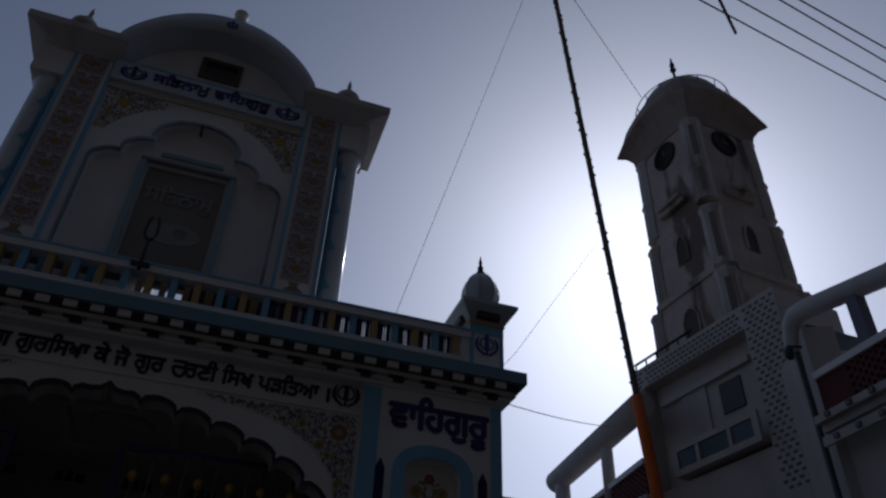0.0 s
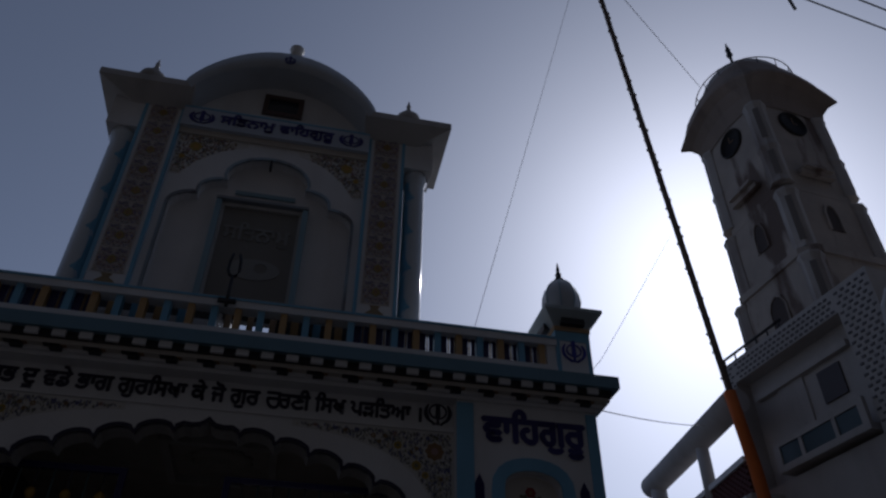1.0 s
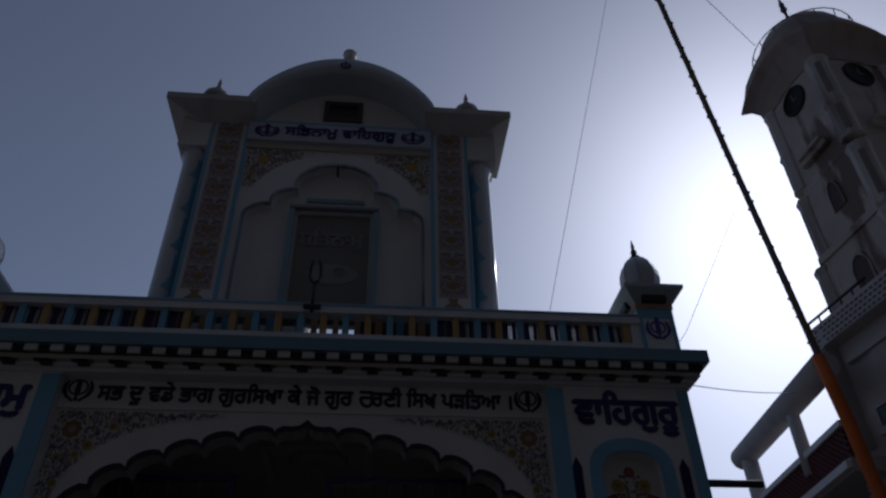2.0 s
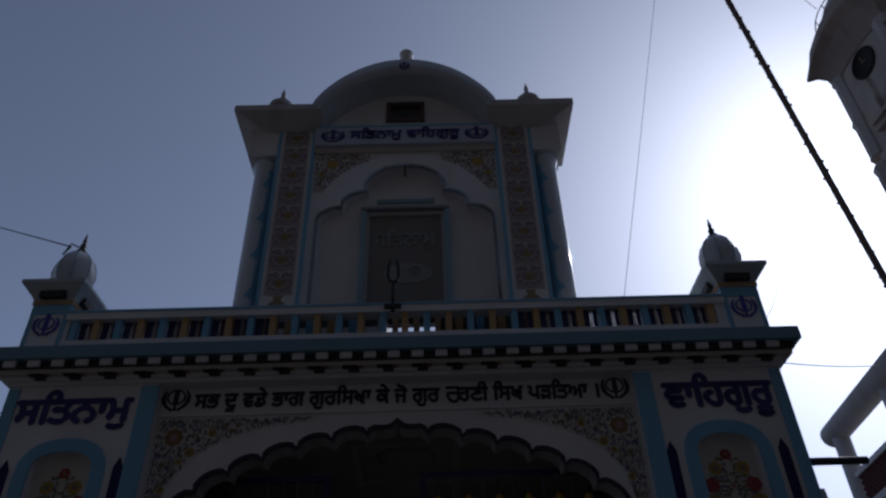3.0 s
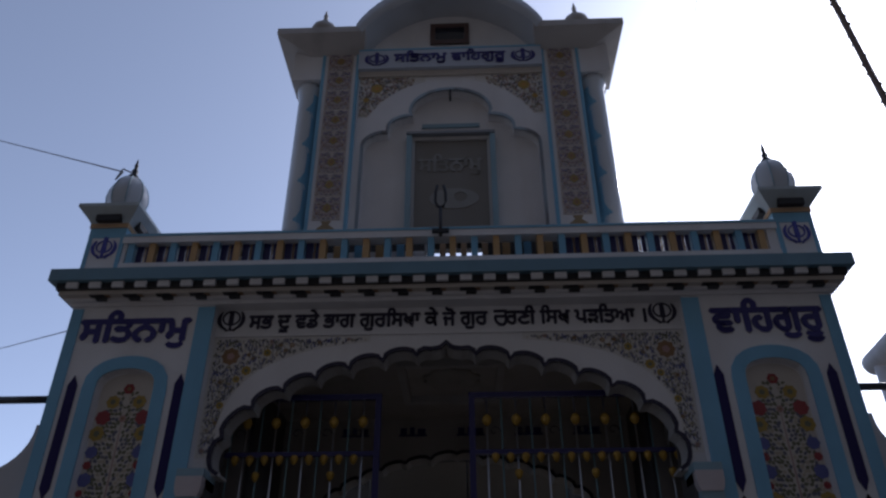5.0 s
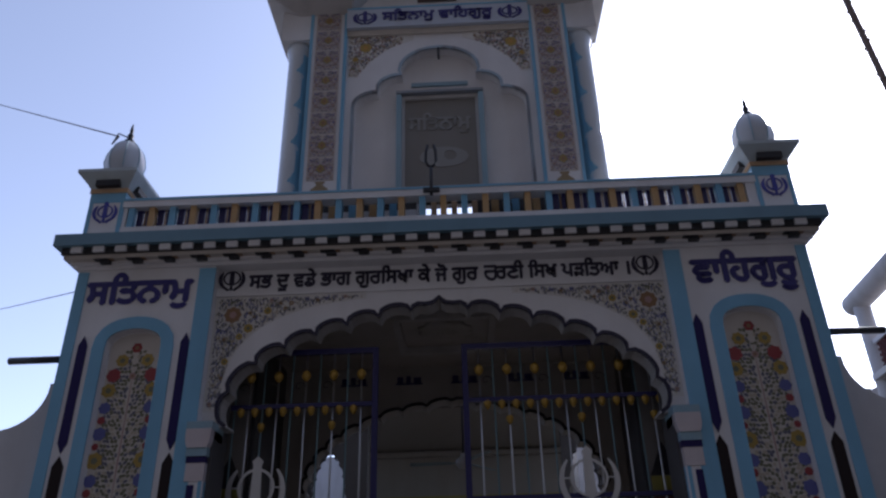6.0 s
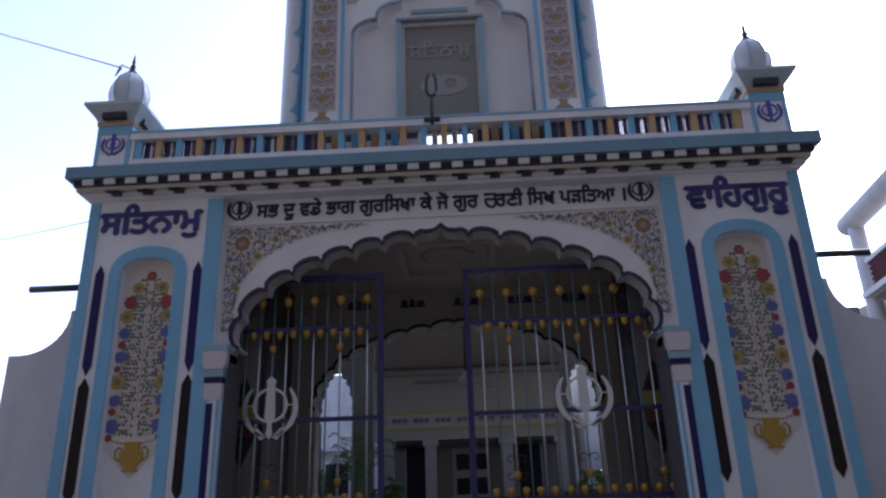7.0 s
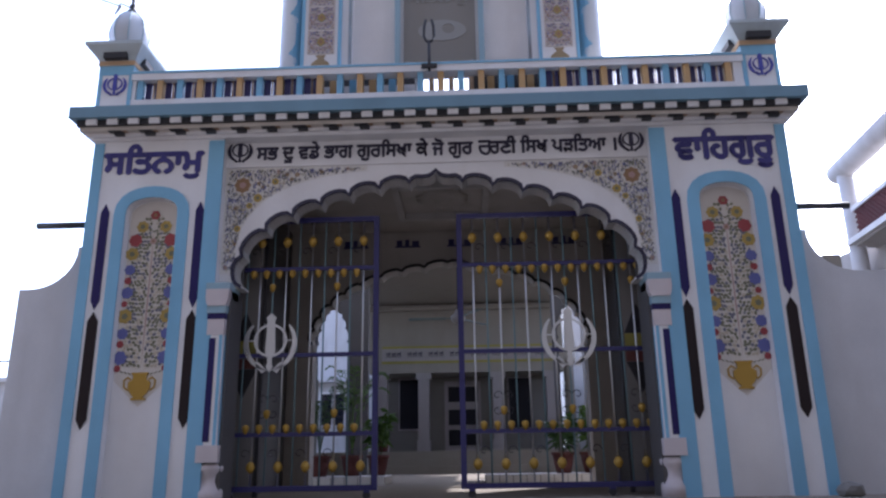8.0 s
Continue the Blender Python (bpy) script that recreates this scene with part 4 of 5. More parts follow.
MAROON = material("maroon_panel", (0.13, 0.04, 0.035), 0.5)
for sx in (-1, 1):
    xa, xb = sorted((sx * 1.84, sx * 2.2))
    xm = sx * 1.985
    sp = part("side_panel", boxes((xa, xb, 0.62, 0.68, 0.02, 2.75)), SIDEGREY, gate_house, "grey side panel with black diamonds and ochre band")
    for zc, up in ((1.54, 1), (1.25, -1)):
        bm = bmesh.new()
        tri = [(xm - 0.135, zc), (xm + 0.135, zc), (xm, zc + 0.3)] if up > 0 else [(xm - 0.135, zc), (xm, zc - 0.3), (xm + 0.135, zc)]
        prism(bm, tri, 0.612, 0.622)
        part("diamond", bm, BLACKPAINT, sp)
    part("ochre_band", boxes((xm - 0.135, xm + 0.135, 0.61, 0.622, 1.36, 1.535)), OLIVE, sp)
    part("maroon_band", boxes((xm - 0.135, xm + 0.135, 0.61, 0.622, 1.255, 1.355)), MAROON, sp)
    xe = sx * 1.8
    part("panel_edge", boxes((min(xe, sx * 1.835), max(xe, sx * 1.835), 0.64, 0.7, 0.02, 2.75)), BLACKPAINT, sp)

# ---- ceiling fan behind the rear arch ----
TEAL = material("dull_teal_paint", (0.13, 0.21, 0.23), 0.45)
fan = thing("ceiling_fan", "grey three-bladed ceiling fan hung behind the rear arch", "fan", pose(0.14, 4.3, 2.42))
bm = bmesh.new()
tube(bm, [(0, 0, 0.05), (0, 0, 1.29)], 0.014, 8)
part("down_rod", bm, IRON, fan)
bm = bmesh.new()
lathe(bm, [(0.0, -0.08), (0.07, -0.07), (0.11, -0.02), (0.11, 0.03), (0.06, 0.07), (0.03, 0.13), (0.0, 0.13)], segs=20)
part("motor", bm, GREYCOAT, fan)
bm = bmesh.new()
lathe(bm, [(0.02, 1.17), (0.06, 1.23), (0.07, 1.298)], segs=16)
part("canopy", bm, GREYCOAT, fan)
for k in range(3):
    bm = bmesh.new()
    box(bm, 0.1, 0.2, -0.02, 0.02, -0.006, 0.004)
    prism(bm, [(0.18, -0.045), (0.74, -0.06), (0.76, 0.0), (0.74, 0.06), (0.18, 0.045)], -0.004, 0.004)
    for v in bm.verts[8:]:
        v.co = Vector((v.co.x, v.co.z, v.co.y + 0.12 * v.co.z))
    part("blade", bm, TEAL, fan, at=pose(0, 0, 0, 0, 0, 176 + 120 * k))

# ---- sliding metal gates ----


def metal_gate(x0, x1, khanda_x, label):
    g = thing("metal_gate", label, "gate", pose(0, 0.45, 0), group="gates of the gateway")
    z0, z1 = 0.08, 2.78
    fr = bmesh.new()
    for row in ((x0, x1, -0.025, 0.025, z1 - 0.05, z1), (x0, x1, -0.025, 0.025, z0, z0 + 0.05), (x0, x0 + 0.055, -0.025, 0.025, z0 + 0.05, z1 - 0.05), (x1 - 0.055, x1, -0.025, 0.025, z0 + 0.05, z1 - 0.05)):
        box(fr, *row)
    part("frame", fr, NAVY, g, "navy painted steel frame", bevel=0.004)
    for z in (2.235, 1.36, 0.6):
        part("rail", boxes((x0 + 0.055, x1 - 0.055, -0.02, 0.02, z - 0.02, z + 0.02)), NAVY, g)
    n = int((x1 - x0 - 0.1) / 0.131)
    bar = bmesh.new()
    tube(bar, [(0, 0, z0 + 0.05), (0, 0, z1 - 0.05)], 0.009, 8)
    bar_me = mesh_of("bar", bar, SILVER)
    bar = bmesh.new()
    tube(bar, [(0, 0, z0 + 0.05), (0, 0, z1 - 0.05)], 0.008, 8)
    dull_me = mesh_of("bar", bar, TEAL)
    kb = bmesh.new()
    lathe(kb, [(0.008, -0.055), (0.03, -0.036), (0.046, 0), (0.034, 0.034), (0.008, 0.055)], segs=10)
    knob = mesh_of("knob", kb, GOLD)
    kb = bmesh.new()
    lathe(kb, [(0.006, -0.045), (0.026, -0.02), (0.036, 0.015), (0.03, 0.034), (0.012, 0.045)], segs=8)
    bud = mesh_of("bud", kb, GOLD)
    scroll = bmesh.new()
    tube(scroll, [(0.055 * (1 - 0.1 * k) * math.cos(0.7 * k), 0.0, 0.055 * (1 - 0.1 * k) * math.sin(0.7 * k)) for k in range(9)], 0.005, 5)
    scroll_me = mesh_of("scroll", scroll, IRON)
    inner_edge = x1 if x1 < 0.5 else x0
    sgn = -1 if x1 < 0.5 else 1
    for i in range(n):
        x = inner_edge + sgn * (0.16 + 0.131 * i)
        if min(x0, x1) + 0.05 < x < max(x0, x1) - 0.05:
            piece("bar", dull_me if i % 2 else bar_me, g, pose(x, 0, 0))
            if i % 2 == 0:
                piece("knob", knob, g, pose(x, -0.012, 2.52))
                piece("knob", knob, g, pose(x, -0.012, 0.30))
            if i % 5 == 2:
                piece("bud", bud, g, pose(x, -0.012, 2.04))
                piece("bud", bud, g, pose(x, -0.012, 0.79))
                for e in (0, 180):
                    piece("scroll", scroll_me, g, pose(x + (0.055 if e else -0.055), 0, 0.93, 0, 0, e))
                    piece("scroll", scroll_me, g, pose(x + (0.06 if e else -0.06), 0, 0.8, 180, 0, e))
            for zb in (2.18, 0.65):
                piece("bud", bud, g, pose(x + sgn * 0.0655, -0.02, zb))
    for i in range(0, n, 2):
        x = inner_edge + sgn * (0.2255 + 0.131 * i)
        if min(x0, x1) + 0.1 < x < max(x0, x1) - 0.1:
            for zb in (2.42, 0.42):
                piece("scroll", scroll_me, g, pose(x, 0, zb))
    em = bmesh.new()
    emblem(em, khanda_x, 1.47, 0.31, -0.035, -0.02, heavy=0.62)
    for e in (-1, 1):
        xa, xb = sorted((khanda_x + e * 0.15, khanda_x + e * 0.25))
        box(em, xa, xb, -0.033, -0.022, 1.5, 1.512)
    part("emblem", em, SILVER, g, "silver sword-and-ring emblem", weld=True)
    for x in (inner_edge + sgn * 0.1, inner_edge + sgn * 1.4):
        w = bmesh.new()
        lathe(w, [(0.036, -0.015), (0.036, 0.015)], segs=16)
        part("wheel", w, IRON, g, at=pose(x, 0, 0.036, 90))
        part("wheel_bracket", boxes((x - 0.03, x + 0.03, -0.03, 0.03, 0.06, 0.085)), NAVY, g)
    return g


metal_gate(-2.43, -0.60, -1.67, "navy steel gate with silver bars and gold knobs, slid open")
metal_gate(0.19, 2.06, 1.27, "navy steel gate with silver bars and gold knobs, nearly closed")

# ---- compound walls ----
for sx in (-1, 1):
    bm = bmesh.new()
    xe = 4.1 if sx < 0 else 6.2
    curve = [(3.56 + 0.44 * (1 - math.cos(radians(a))), 2.41 - 0.4 * math.sin(radians(a))) for a in range(0, 91, 10)]
    poly = [(3.4, 0), (xe, 0), (xe, 2.01)] + [(x, z) for x, z in reversed(curve)] + [(3.56, 2.43), (3.4, 2.43)]
    poly = [(sx * x, z - 0.0) for x, z in poly]
    prism(bm, poly if sx > 0 else list(reversed(poly)), 0.12, 0.35)
    tagged(part("compound_wall", bm, PLASTER), "pale grey plastered compound wall with curved top", "wall", kind="structure")
    bm = bmesh.new()
    tube(bm, [(sx * 3.44, 0.15, 2.67), (sx * 4.02, 0.15, 2.67)], 0.034, 12)
    tagged(part("iron_rod", bm, IRON), "dark iron rod jutting from the gateway side", "rod")

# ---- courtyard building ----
# White pillar paint dulled, with the porch's shade mixed into the colour.
HALLWHITE = material("shade_dulled_pillar_paint", (0.31, 0.285, 0.285), 0.6, vary=0.15, stain=0.3)
HALLGLASS = material("dark_hall_glass", (0.012, 0.012, 0.018), 0.5, bump=0.0, spec=0.15)
hall = thing("courtyard_hall", "white hall with deep porch, pillars and text band", "building", pose(0, 17.1, 0.46))
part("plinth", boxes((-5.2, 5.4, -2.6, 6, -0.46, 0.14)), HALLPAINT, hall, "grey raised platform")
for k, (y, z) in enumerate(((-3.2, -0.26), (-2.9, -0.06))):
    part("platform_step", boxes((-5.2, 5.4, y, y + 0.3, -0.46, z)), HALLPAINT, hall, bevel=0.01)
# Back wall colour lowered further for shade deep inside the porch.
part("back_wall", boxes((-2.9, 3.3, 1.2, 1.5, 0.14, 6.5)), material("shade_dulled_porch_paint", (0.175, 0.165, 0.15), 0.6, vary=0.15, stain=0.3), hall)
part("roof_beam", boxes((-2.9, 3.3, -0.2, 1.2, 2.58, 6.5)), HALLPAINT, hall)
# Roof slab added to shade the courtyard and shape its sun patch.
part("shade_roof", boxes((-6.5, 4.4, -9.8, -0.2, 4.8, 5.0)), HALLPAINT, hall, "flat roof slab added to shade the courtyard")
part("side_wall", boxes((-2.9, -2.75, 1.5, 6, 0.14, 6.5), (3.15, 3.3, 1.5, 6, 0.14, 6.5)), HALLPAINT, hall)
for cx_, hw_, xa, xb in ((-2.84, 0.36, -6.2, -2.0), (2.64, 0.31, 2.22, 7.8)):
    bm = bmesh.new()
    cv = lobed(hw_, 1.1, 2.2, 5, 0.05, 0.06, cx_)
    prism(bm, [(xa, -0.5), (cx_ - hw_, -0.5)] + list(reversed(cv)) + [(cx_ + hw_, -0.5), (xb, -0.5), (xb, 4.8), (xa, 4.8)], -7.1, -6.85)
    # Dark passage colour makes the arch a silhouette, its shade painted in.
    part("arcade", bm, PASSAGE, hall, "narrow scalloped arch wall, darkened in colour as a silhouette")
for x in (-6.3, 3.1):
    # Posts share that shade-carrying dark colour.
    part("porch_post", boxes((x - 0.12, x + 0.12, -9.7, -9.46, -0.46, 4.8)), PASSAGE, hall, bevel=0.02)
part("ledge", boxes((-2.9, 3.3, -0.45, -0.2, 4.58, 4.7)), HALLPAINT, hall)
band = part("text_band", boxes((-2.5, 3.0, -0.24, -0.2, 2.88, 3.44)), OLIVE, hall, "mustard framed text band")
part("text_field", boxes((-2.5, 3.0, -0.26, -0.24, 2.96, 3.36)), HALLWHITE, band)
bar_me = mesh_of("text_bar", boxes((0, 0.13, -0.01, 0, 0.1, 0.14), (0.01, 0.03, -0.01, 0, 0, 0.1), (0.06, 0.08, -0.01, 0, 0.02, 0.1), (0.105, 0.125, -0.01, 0, 0, 0.18)), INK)
for i in range(30):
    if i % 4 != 3:
        piece("text_bar", bar_me, band, pose(-2.35 + 0.17 * i, -0.26, 3.08))
for x in (-2.5, -1.17, 1.2, 2.9):
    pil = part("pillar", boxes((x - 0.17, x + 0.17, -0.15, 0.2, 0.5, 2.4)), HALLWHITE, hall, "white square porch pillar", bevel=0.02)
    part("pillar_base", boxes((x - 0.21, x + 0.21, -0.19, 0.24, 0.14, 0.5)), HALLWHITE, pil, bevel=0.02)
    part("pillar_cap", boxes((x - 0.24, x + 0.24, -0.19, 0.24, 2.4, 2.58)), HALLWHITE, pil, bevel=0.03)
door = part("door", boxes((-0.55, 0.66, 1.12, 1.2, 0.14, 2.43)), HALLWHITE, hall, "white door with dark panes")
for x in (-0.42, 0.14):
    for z in (0.35, 1.0, 1.75):
        part("door_pane", boxes((x, x + 0.42, 1.1, 1.12, z, z + 0.5)), HALLGLASS, door)
for x in (-2.04, 1.6):
    wf = part("window", boxes((x - 0.05, x + 0.75, 1.14, 1.2, 0.85, 2.55)), HALLWHITE, hall)
    part("window_pane", boxes((x, x + 0.7, 1.11, 1.14, 0.9, 2.5)), HALLGLASS, wf)
WING = material("white_wing_paint", (0.6, 0.6, 0.62), 0.6, vary=0.15, stain=0.3)
wing = thing("courtyard_wing", "white side wing across the courtyard, in shade", "building", pose(-3.38, 21.4, 0.7))
part("wing_wall", boxes((-9, 0.0, 0, 4, -0.7, 5.4)), WING, wing)
part("wing_ledge", boxes((-9, 0.0, -0.35, 0, 2.55, 2.68)), WING, wing, bevel=0.02)
for x in (-5.3, -3.4, -1.5):
    wf = part("wing_window", boxes((x - 0.5, x + 0.5, -0.05, 0.0, 0.9, 2.2)), WHITE, wing, "white framed window")
    for xa, xb in ((x - 0.43, x - 0.03), (x + 0.03, x + 0.43)):
        part("wing_pane", boxes((xa, xb, -0.07, -0.05, 0.98, 2.12)), GLASSDARK, wf)
block = thing("courtyard_block", "tall plain white block behind the courtyard", "building", pose(3.96, 20.2, 0.65))
part("block_wall", boxes((0, 9, 0, 5, -0.65, 5.4)), WING, block)
for z in (0.9, 3.4):
    for x in (1.2, 3.6):
        part("block_opening", boxes((x, x + 1.1, -0.04, 0.0, z, z + 1.4)), GLASSDARK, block)
for x in (3.63, 4.5):
    bm = bmesh.new()
    lathe(bm, [(0.24, 0), (0.24, 0.8), (0.17, 0.95), (0.17, 3.3), (0.25, 3.5), (0.28, 3.8)], segs=16)
    tagged(part("garden_column", bm, HALLPAINT, at=pose(x, 18.3, 0)), "grey round free-standing courtyard column", "column", group="courtyard columns")
# Walls added out of view to block side light into the courtyard.
for x in (-5.4, 5.6):
    side = part("side_light_block", boxes((x, x + 0.25, 4.0, 20.0, 0, 3.2)), HALLPAINT)
    tagged(side, "unseen side wall added to keep light out of the courtyard", "wall", kind="structure")
tile_me = mesh_of("tile", boxes((0.006, 0.194, 0.006, 0.214, 0, 0.008)), WHITE)
riser_me = mesh_of("riser_tile", boxes((0.006, 0.194, -0.008, 0, 0.004, 0.118)), WARMWHITE)
for x0_, n_ in ((0.5, 9), (-2.4, 7)):
    step = part("tiled_step", boxes((x0_, x0_ + 0.2 * n_, 4.6, 5.7, 0, 0.12)), GROUND)
    tagged(step, "low step faced with white glazed tiles", "step", kind="structure")
    for i in range(n_):
        for j in range(5):
            piece("tile", tile_me, step, pose(x0_ + 0.2 * i, 4.6 + 0.22 * j, 0.12))
        piece("riser_tile", riser_me, step, pose(x0_ + 0.2 * i, 4.6, 0))


def potted_plant(x, y, z, h, mat, seed, label):
    t = thing("potted_plant", label, "plant", pose(x, y, z), group="potted plants in the courtyard")
    bm = bmesh.new()
    lathe(bm, [(0.11, 0), (0.14, 0.12), (0.165, 0.27), (0.18, 0.27), (0.18, 0.31), (0.15, 0.31), (0.13, 0.26)], segs=16)
    part("pot", bm, TERRA, t, "terracotta pot")
    r = random.Random(seed)
    bm = bmesh.new()
    stems = []
    for i in range(6):
        a = r.uniform(0, 6.28)
        tip = (math.cos(a) * 0.16, math.sin(a) * 0.16, 0.25 + h * r.uniform(0.55, 0.9))
        tube(bm, [(0.03 * math.cos(a), 0.03 * math.sin(a), 0.26), tip], 0.008, 5)
        stems.append(tip)
    part("stem", bm, FOLIAGE, t)
    bm = bmesh.new()
    for i in range(150):
        sx_, sy_, sz_ = r.choice(stems)
        k = r.uniform(0.35, 1.05)
        p = Vector((sx_ * k, sy_ * k, 0.26 + (sz_ - 0.26) * k))
        a, e = r.uniform(0, 6.28), r.uniform(-0.5, 1.0)
        d = Vector((math.cos(a) * math.cos(e), math.sin(a) * math.cos(e), math.sin(e)))
        u = d.cross(Vector((0, 0, 1))).normalized()
        ln, w = r.uniform(0.12, 0.26), r.uniform(0.02, 0.045)
        m_ = p + d * ln * 0.5 + Vector((0, 0, 0.02))
        tip = p + d * ln - Vector((0, 0, 0.04))
        vs = [bm.verts.new(v) for v in (p, m_ + u * w, tip, m_ - u * w)]
        bm.faces.new(vs[:3])
        bm.faces.new((vs[0], vs[2], vs[3]))
    part("leaves", bm, mat, t, kind="stuff")
    return t


def potted_palm(x, y, z, h, mat, seed, label):
    t = thing("potted_palm", label, "plant", pose(x, y, z), group="potted plants in the courtyard")
    bm = bmesh.new()
    lathe(bm, [(0.11, 0), (0.14, 0.12), (0.165, 0.27), (0.18, 0.27), (0.18, 0.31), (0.15, 0.31), (0.13, 0.26)], segs=16)
    part("pot", bm, TERRA, t, "terracotta pot")
    r = random.Random(seed)
    for k in range(11):
        a, reach, top = k * 2.4 + r.uniform(-0.3, 0.3), r.uniform(0.28, 0.55), h * r.uniform(0.75, 1.05)
        spine = [Vector((math.cos(a) * reach * u ** 1.5, math.sin(a) * reach * u ** 1.5, 0.26 + top * (1.45 * u - 0.45 * u ** 3) - 0.3 * reach * u ** 4)) for u in [i / 12 for i in range(13)]]
        bm = bmesh.new()
        tube(bm, spine, 0.007, 5)
        side = Vector((-math.sin(a), math.cos(a), 0))
        for i in range(5, 13):
            d = (spine[i] - spine[i - 1]).normalized()
            for e in (-1, 1):
                ln = 0.2 * (1.15 - i / 13)  + 0.06
                tip = spine[i] + (side * e * 0.75 + d * 0.7).normalized() * ln - Vector((0, 0, 0.05))
                mid_ = spine[i].lerp(tip, 0.5) + Vector((0, 0, 0.015))
                vs = [bm.verts.new(v) for v in (spine[i], mid_ + d * 0.016, tip, mid_ - d * 0.016)]
                bm.faces.new(vs[:3])
                bm.faces.new((vs[0], vs[2], vs[3]))
        part("frond", bm, mat, t)
    return t


potted_palm(-2.05, 4.95, 0.128, 1.15, FOLIAGE, 1, "dark green palm in a terracotta pot")
potted_palm(-1.58, 5.15, 0.128, 1.6, FOLIAGE2, 2, "tall light green palm in a terracotta pot")
potted_plant(-1.2, 5.45, 0.128, 0.85, FOLIAGE2, 3, "light green plant in a terracotta pot")
potted_plant(1.7, 5.05, 0.128, 0.7, FOLIAGE, 4, "low green plant in a terracotta pot")
potted_plant(2.15, 5.2, 0.128, 0.8, FOLIAGE2, 5, "light green plant in a terracotta pot")
potted_plant(-2.25, 15.3, 0.6, 0.6, FOLIAGE, 6, "small green plant in a pot by the hall")

# ---- far left house and a loose stone ----
far_house = thing("far_house", "low bluish-white house with parapet ledge", "house", pose(-10.5, 12.85, 0.34))
part("house_wall", boxes((-9, 0, 0, 6, -0.34, 2.2)), WING, far_house)
part("parapet_ledge", boxes((-9.1, 0.1, -0.15, 6, 2.2, 2.32)), WING, far_house, bevel=0.02)
part("parapet_rail", boxes((-9, 0, 0.0, 0.05, 2.75, 2.8), (-4, -3.95, 0.0, 0.05, 2.32, 2.75), (-0.05, 0, 0.0, 0.05, 2.32, 2.75)), IRON, far_house)
bm = bmesh.new()
bmesh.ops.create_icosphere(bm, subdivisions=2, radius=0.1)
rnd = random.Random(8)
for v in bm.verts:
    v.co = Vector((v.co.x * 1.15, v.co.y * 0.8, max(-0.05, v.co.z * 0.75))) * rnd.uniform(0.88, 1.1)
tagged(part("stone", bm, material("grey_field_stone", (0.2, 0.19, 0.18), 0.85, vary=0.3, bump=0.4), at=pose(3.42, -0.25, 0.05)), "rough grey stone at the foot of the wall", "stone")

# ---- flag pole ----
fp = thing("flag_pole", "tall rope-wound flag pole with saffron cloth foot", "pole", pose(6.86, 2.43, 0.0))
bm = bmesh.new()
tube(bm, [(0.18 - 0.0757 * z, 0, z) for z in range(0, 19)], 0.05, 12)
rnd = random.Random(21)
for k in range(60):
    z = 5.3 + 0.2 * k + rnd.uniform(-0.05, 0.05)
    a = rnd.uniform(0, 6.28)
    lathe(bm, [(0.02, -0.03), (0.06, 0.0), (0.02, 0.03)], 0.18 - 0.0757 * z + 0.02 * math.cos(a), 0.02 * math.sin(a), z, 7)
part("pole", bm, POLEMAT, fp)
bm = bmesh.new()
tube(bm, [(0.18 - 0.0757 * z * 0.53, 0.012 * math.sin(z * 2.1), z * 0.53) for z in range(11)], 0.085, 14)
part("cloth", bm, SAFFRON, fp, "saffron cloth wrapping")

# ---- neighbouring house ----
HOUSE_AT = pose(7.38, 1.77, 0.35, 0, 0, 8) @ pose(-7.0, -1.1, 0)
WEST = HOUSE_AT.inverted() @ pose(6.917, 3.07, 0.26, 0, 0, 85)
BALC = HOUSE_AT.inverted() @ pose(7.1, -0.36, 0.4, 0, 0, -90)
PIER = HOUSE_AT.inverted() @ pose(7.1, -0.36, 0.4, 0, 0, 62.9)
house = thing("house", "pale house with tiled corner block, balconies and round rails", "house", HOUSE_AT)
part("house_body", boxes((7.7, 14, -8, 9, -1.2, 3.6)), HOUSE, house, "pale painted lower storeys")
part("corner_block", boxes((7.3, 8.3, -0.3, 2.6, -1.2, 5.85)), HOUSE, house, "pale block with recessed window bay")
for row in ((7.05, 7.3, -0.3, 0.3, -0.85, 5.85), (7.05, 7.3, 2.42, 2.6, -0.85, 5.85), (7.05, 7.3, 0.3, 2.42, 5.5, 5.85), (7.05, 7.3, 0.3, 2.42, -0.85, 3.8)):
    part("bay_surround", boxes(row), HOUSE, house, "tiled surround of the window bay")
chip = mesh_of("check_tile", boxes((-0.01, 0.004, -0.03, 0.03, -0.016, 0.016)), CHECK)
rows = []
for k in range(34):
    z = 3.25 + 0.076 * k
    for y in ((-0.24, -0.12, 0.0, 0.12, 0.24) if k % 2 else (-0.18, -0.06, 0.06, 0.18)):
        rows.append((y, z))
    for y in ((2.46, 2.56) if k % 2 else (2.51,)):
        rows.append((y, z))
for k in range(20):
    for j in range(4):
        rows.append((0.38 + 0.1 * k + (0.05 if j % 2 else 0), 5.54 + 0.076 * j))
for y, z in rows[:300]:
    piece("check_tile", chip, house, pose(7.05, y, z))
part("block_window", boxes((7.27, 7.3, 0.75, 1.15, 4.6, 5.05)), WOOD, house, "dark window under a lintel")
part("block_shutter", boxes((7.27, 7.3, 1.4, 1.9, 4.3, 5.15)), HOUSE, house)
part("block_lintel", boxes((7.22, 7.3, 0.5, 2.3, 5.15, 5.25)), HOUSE, house)
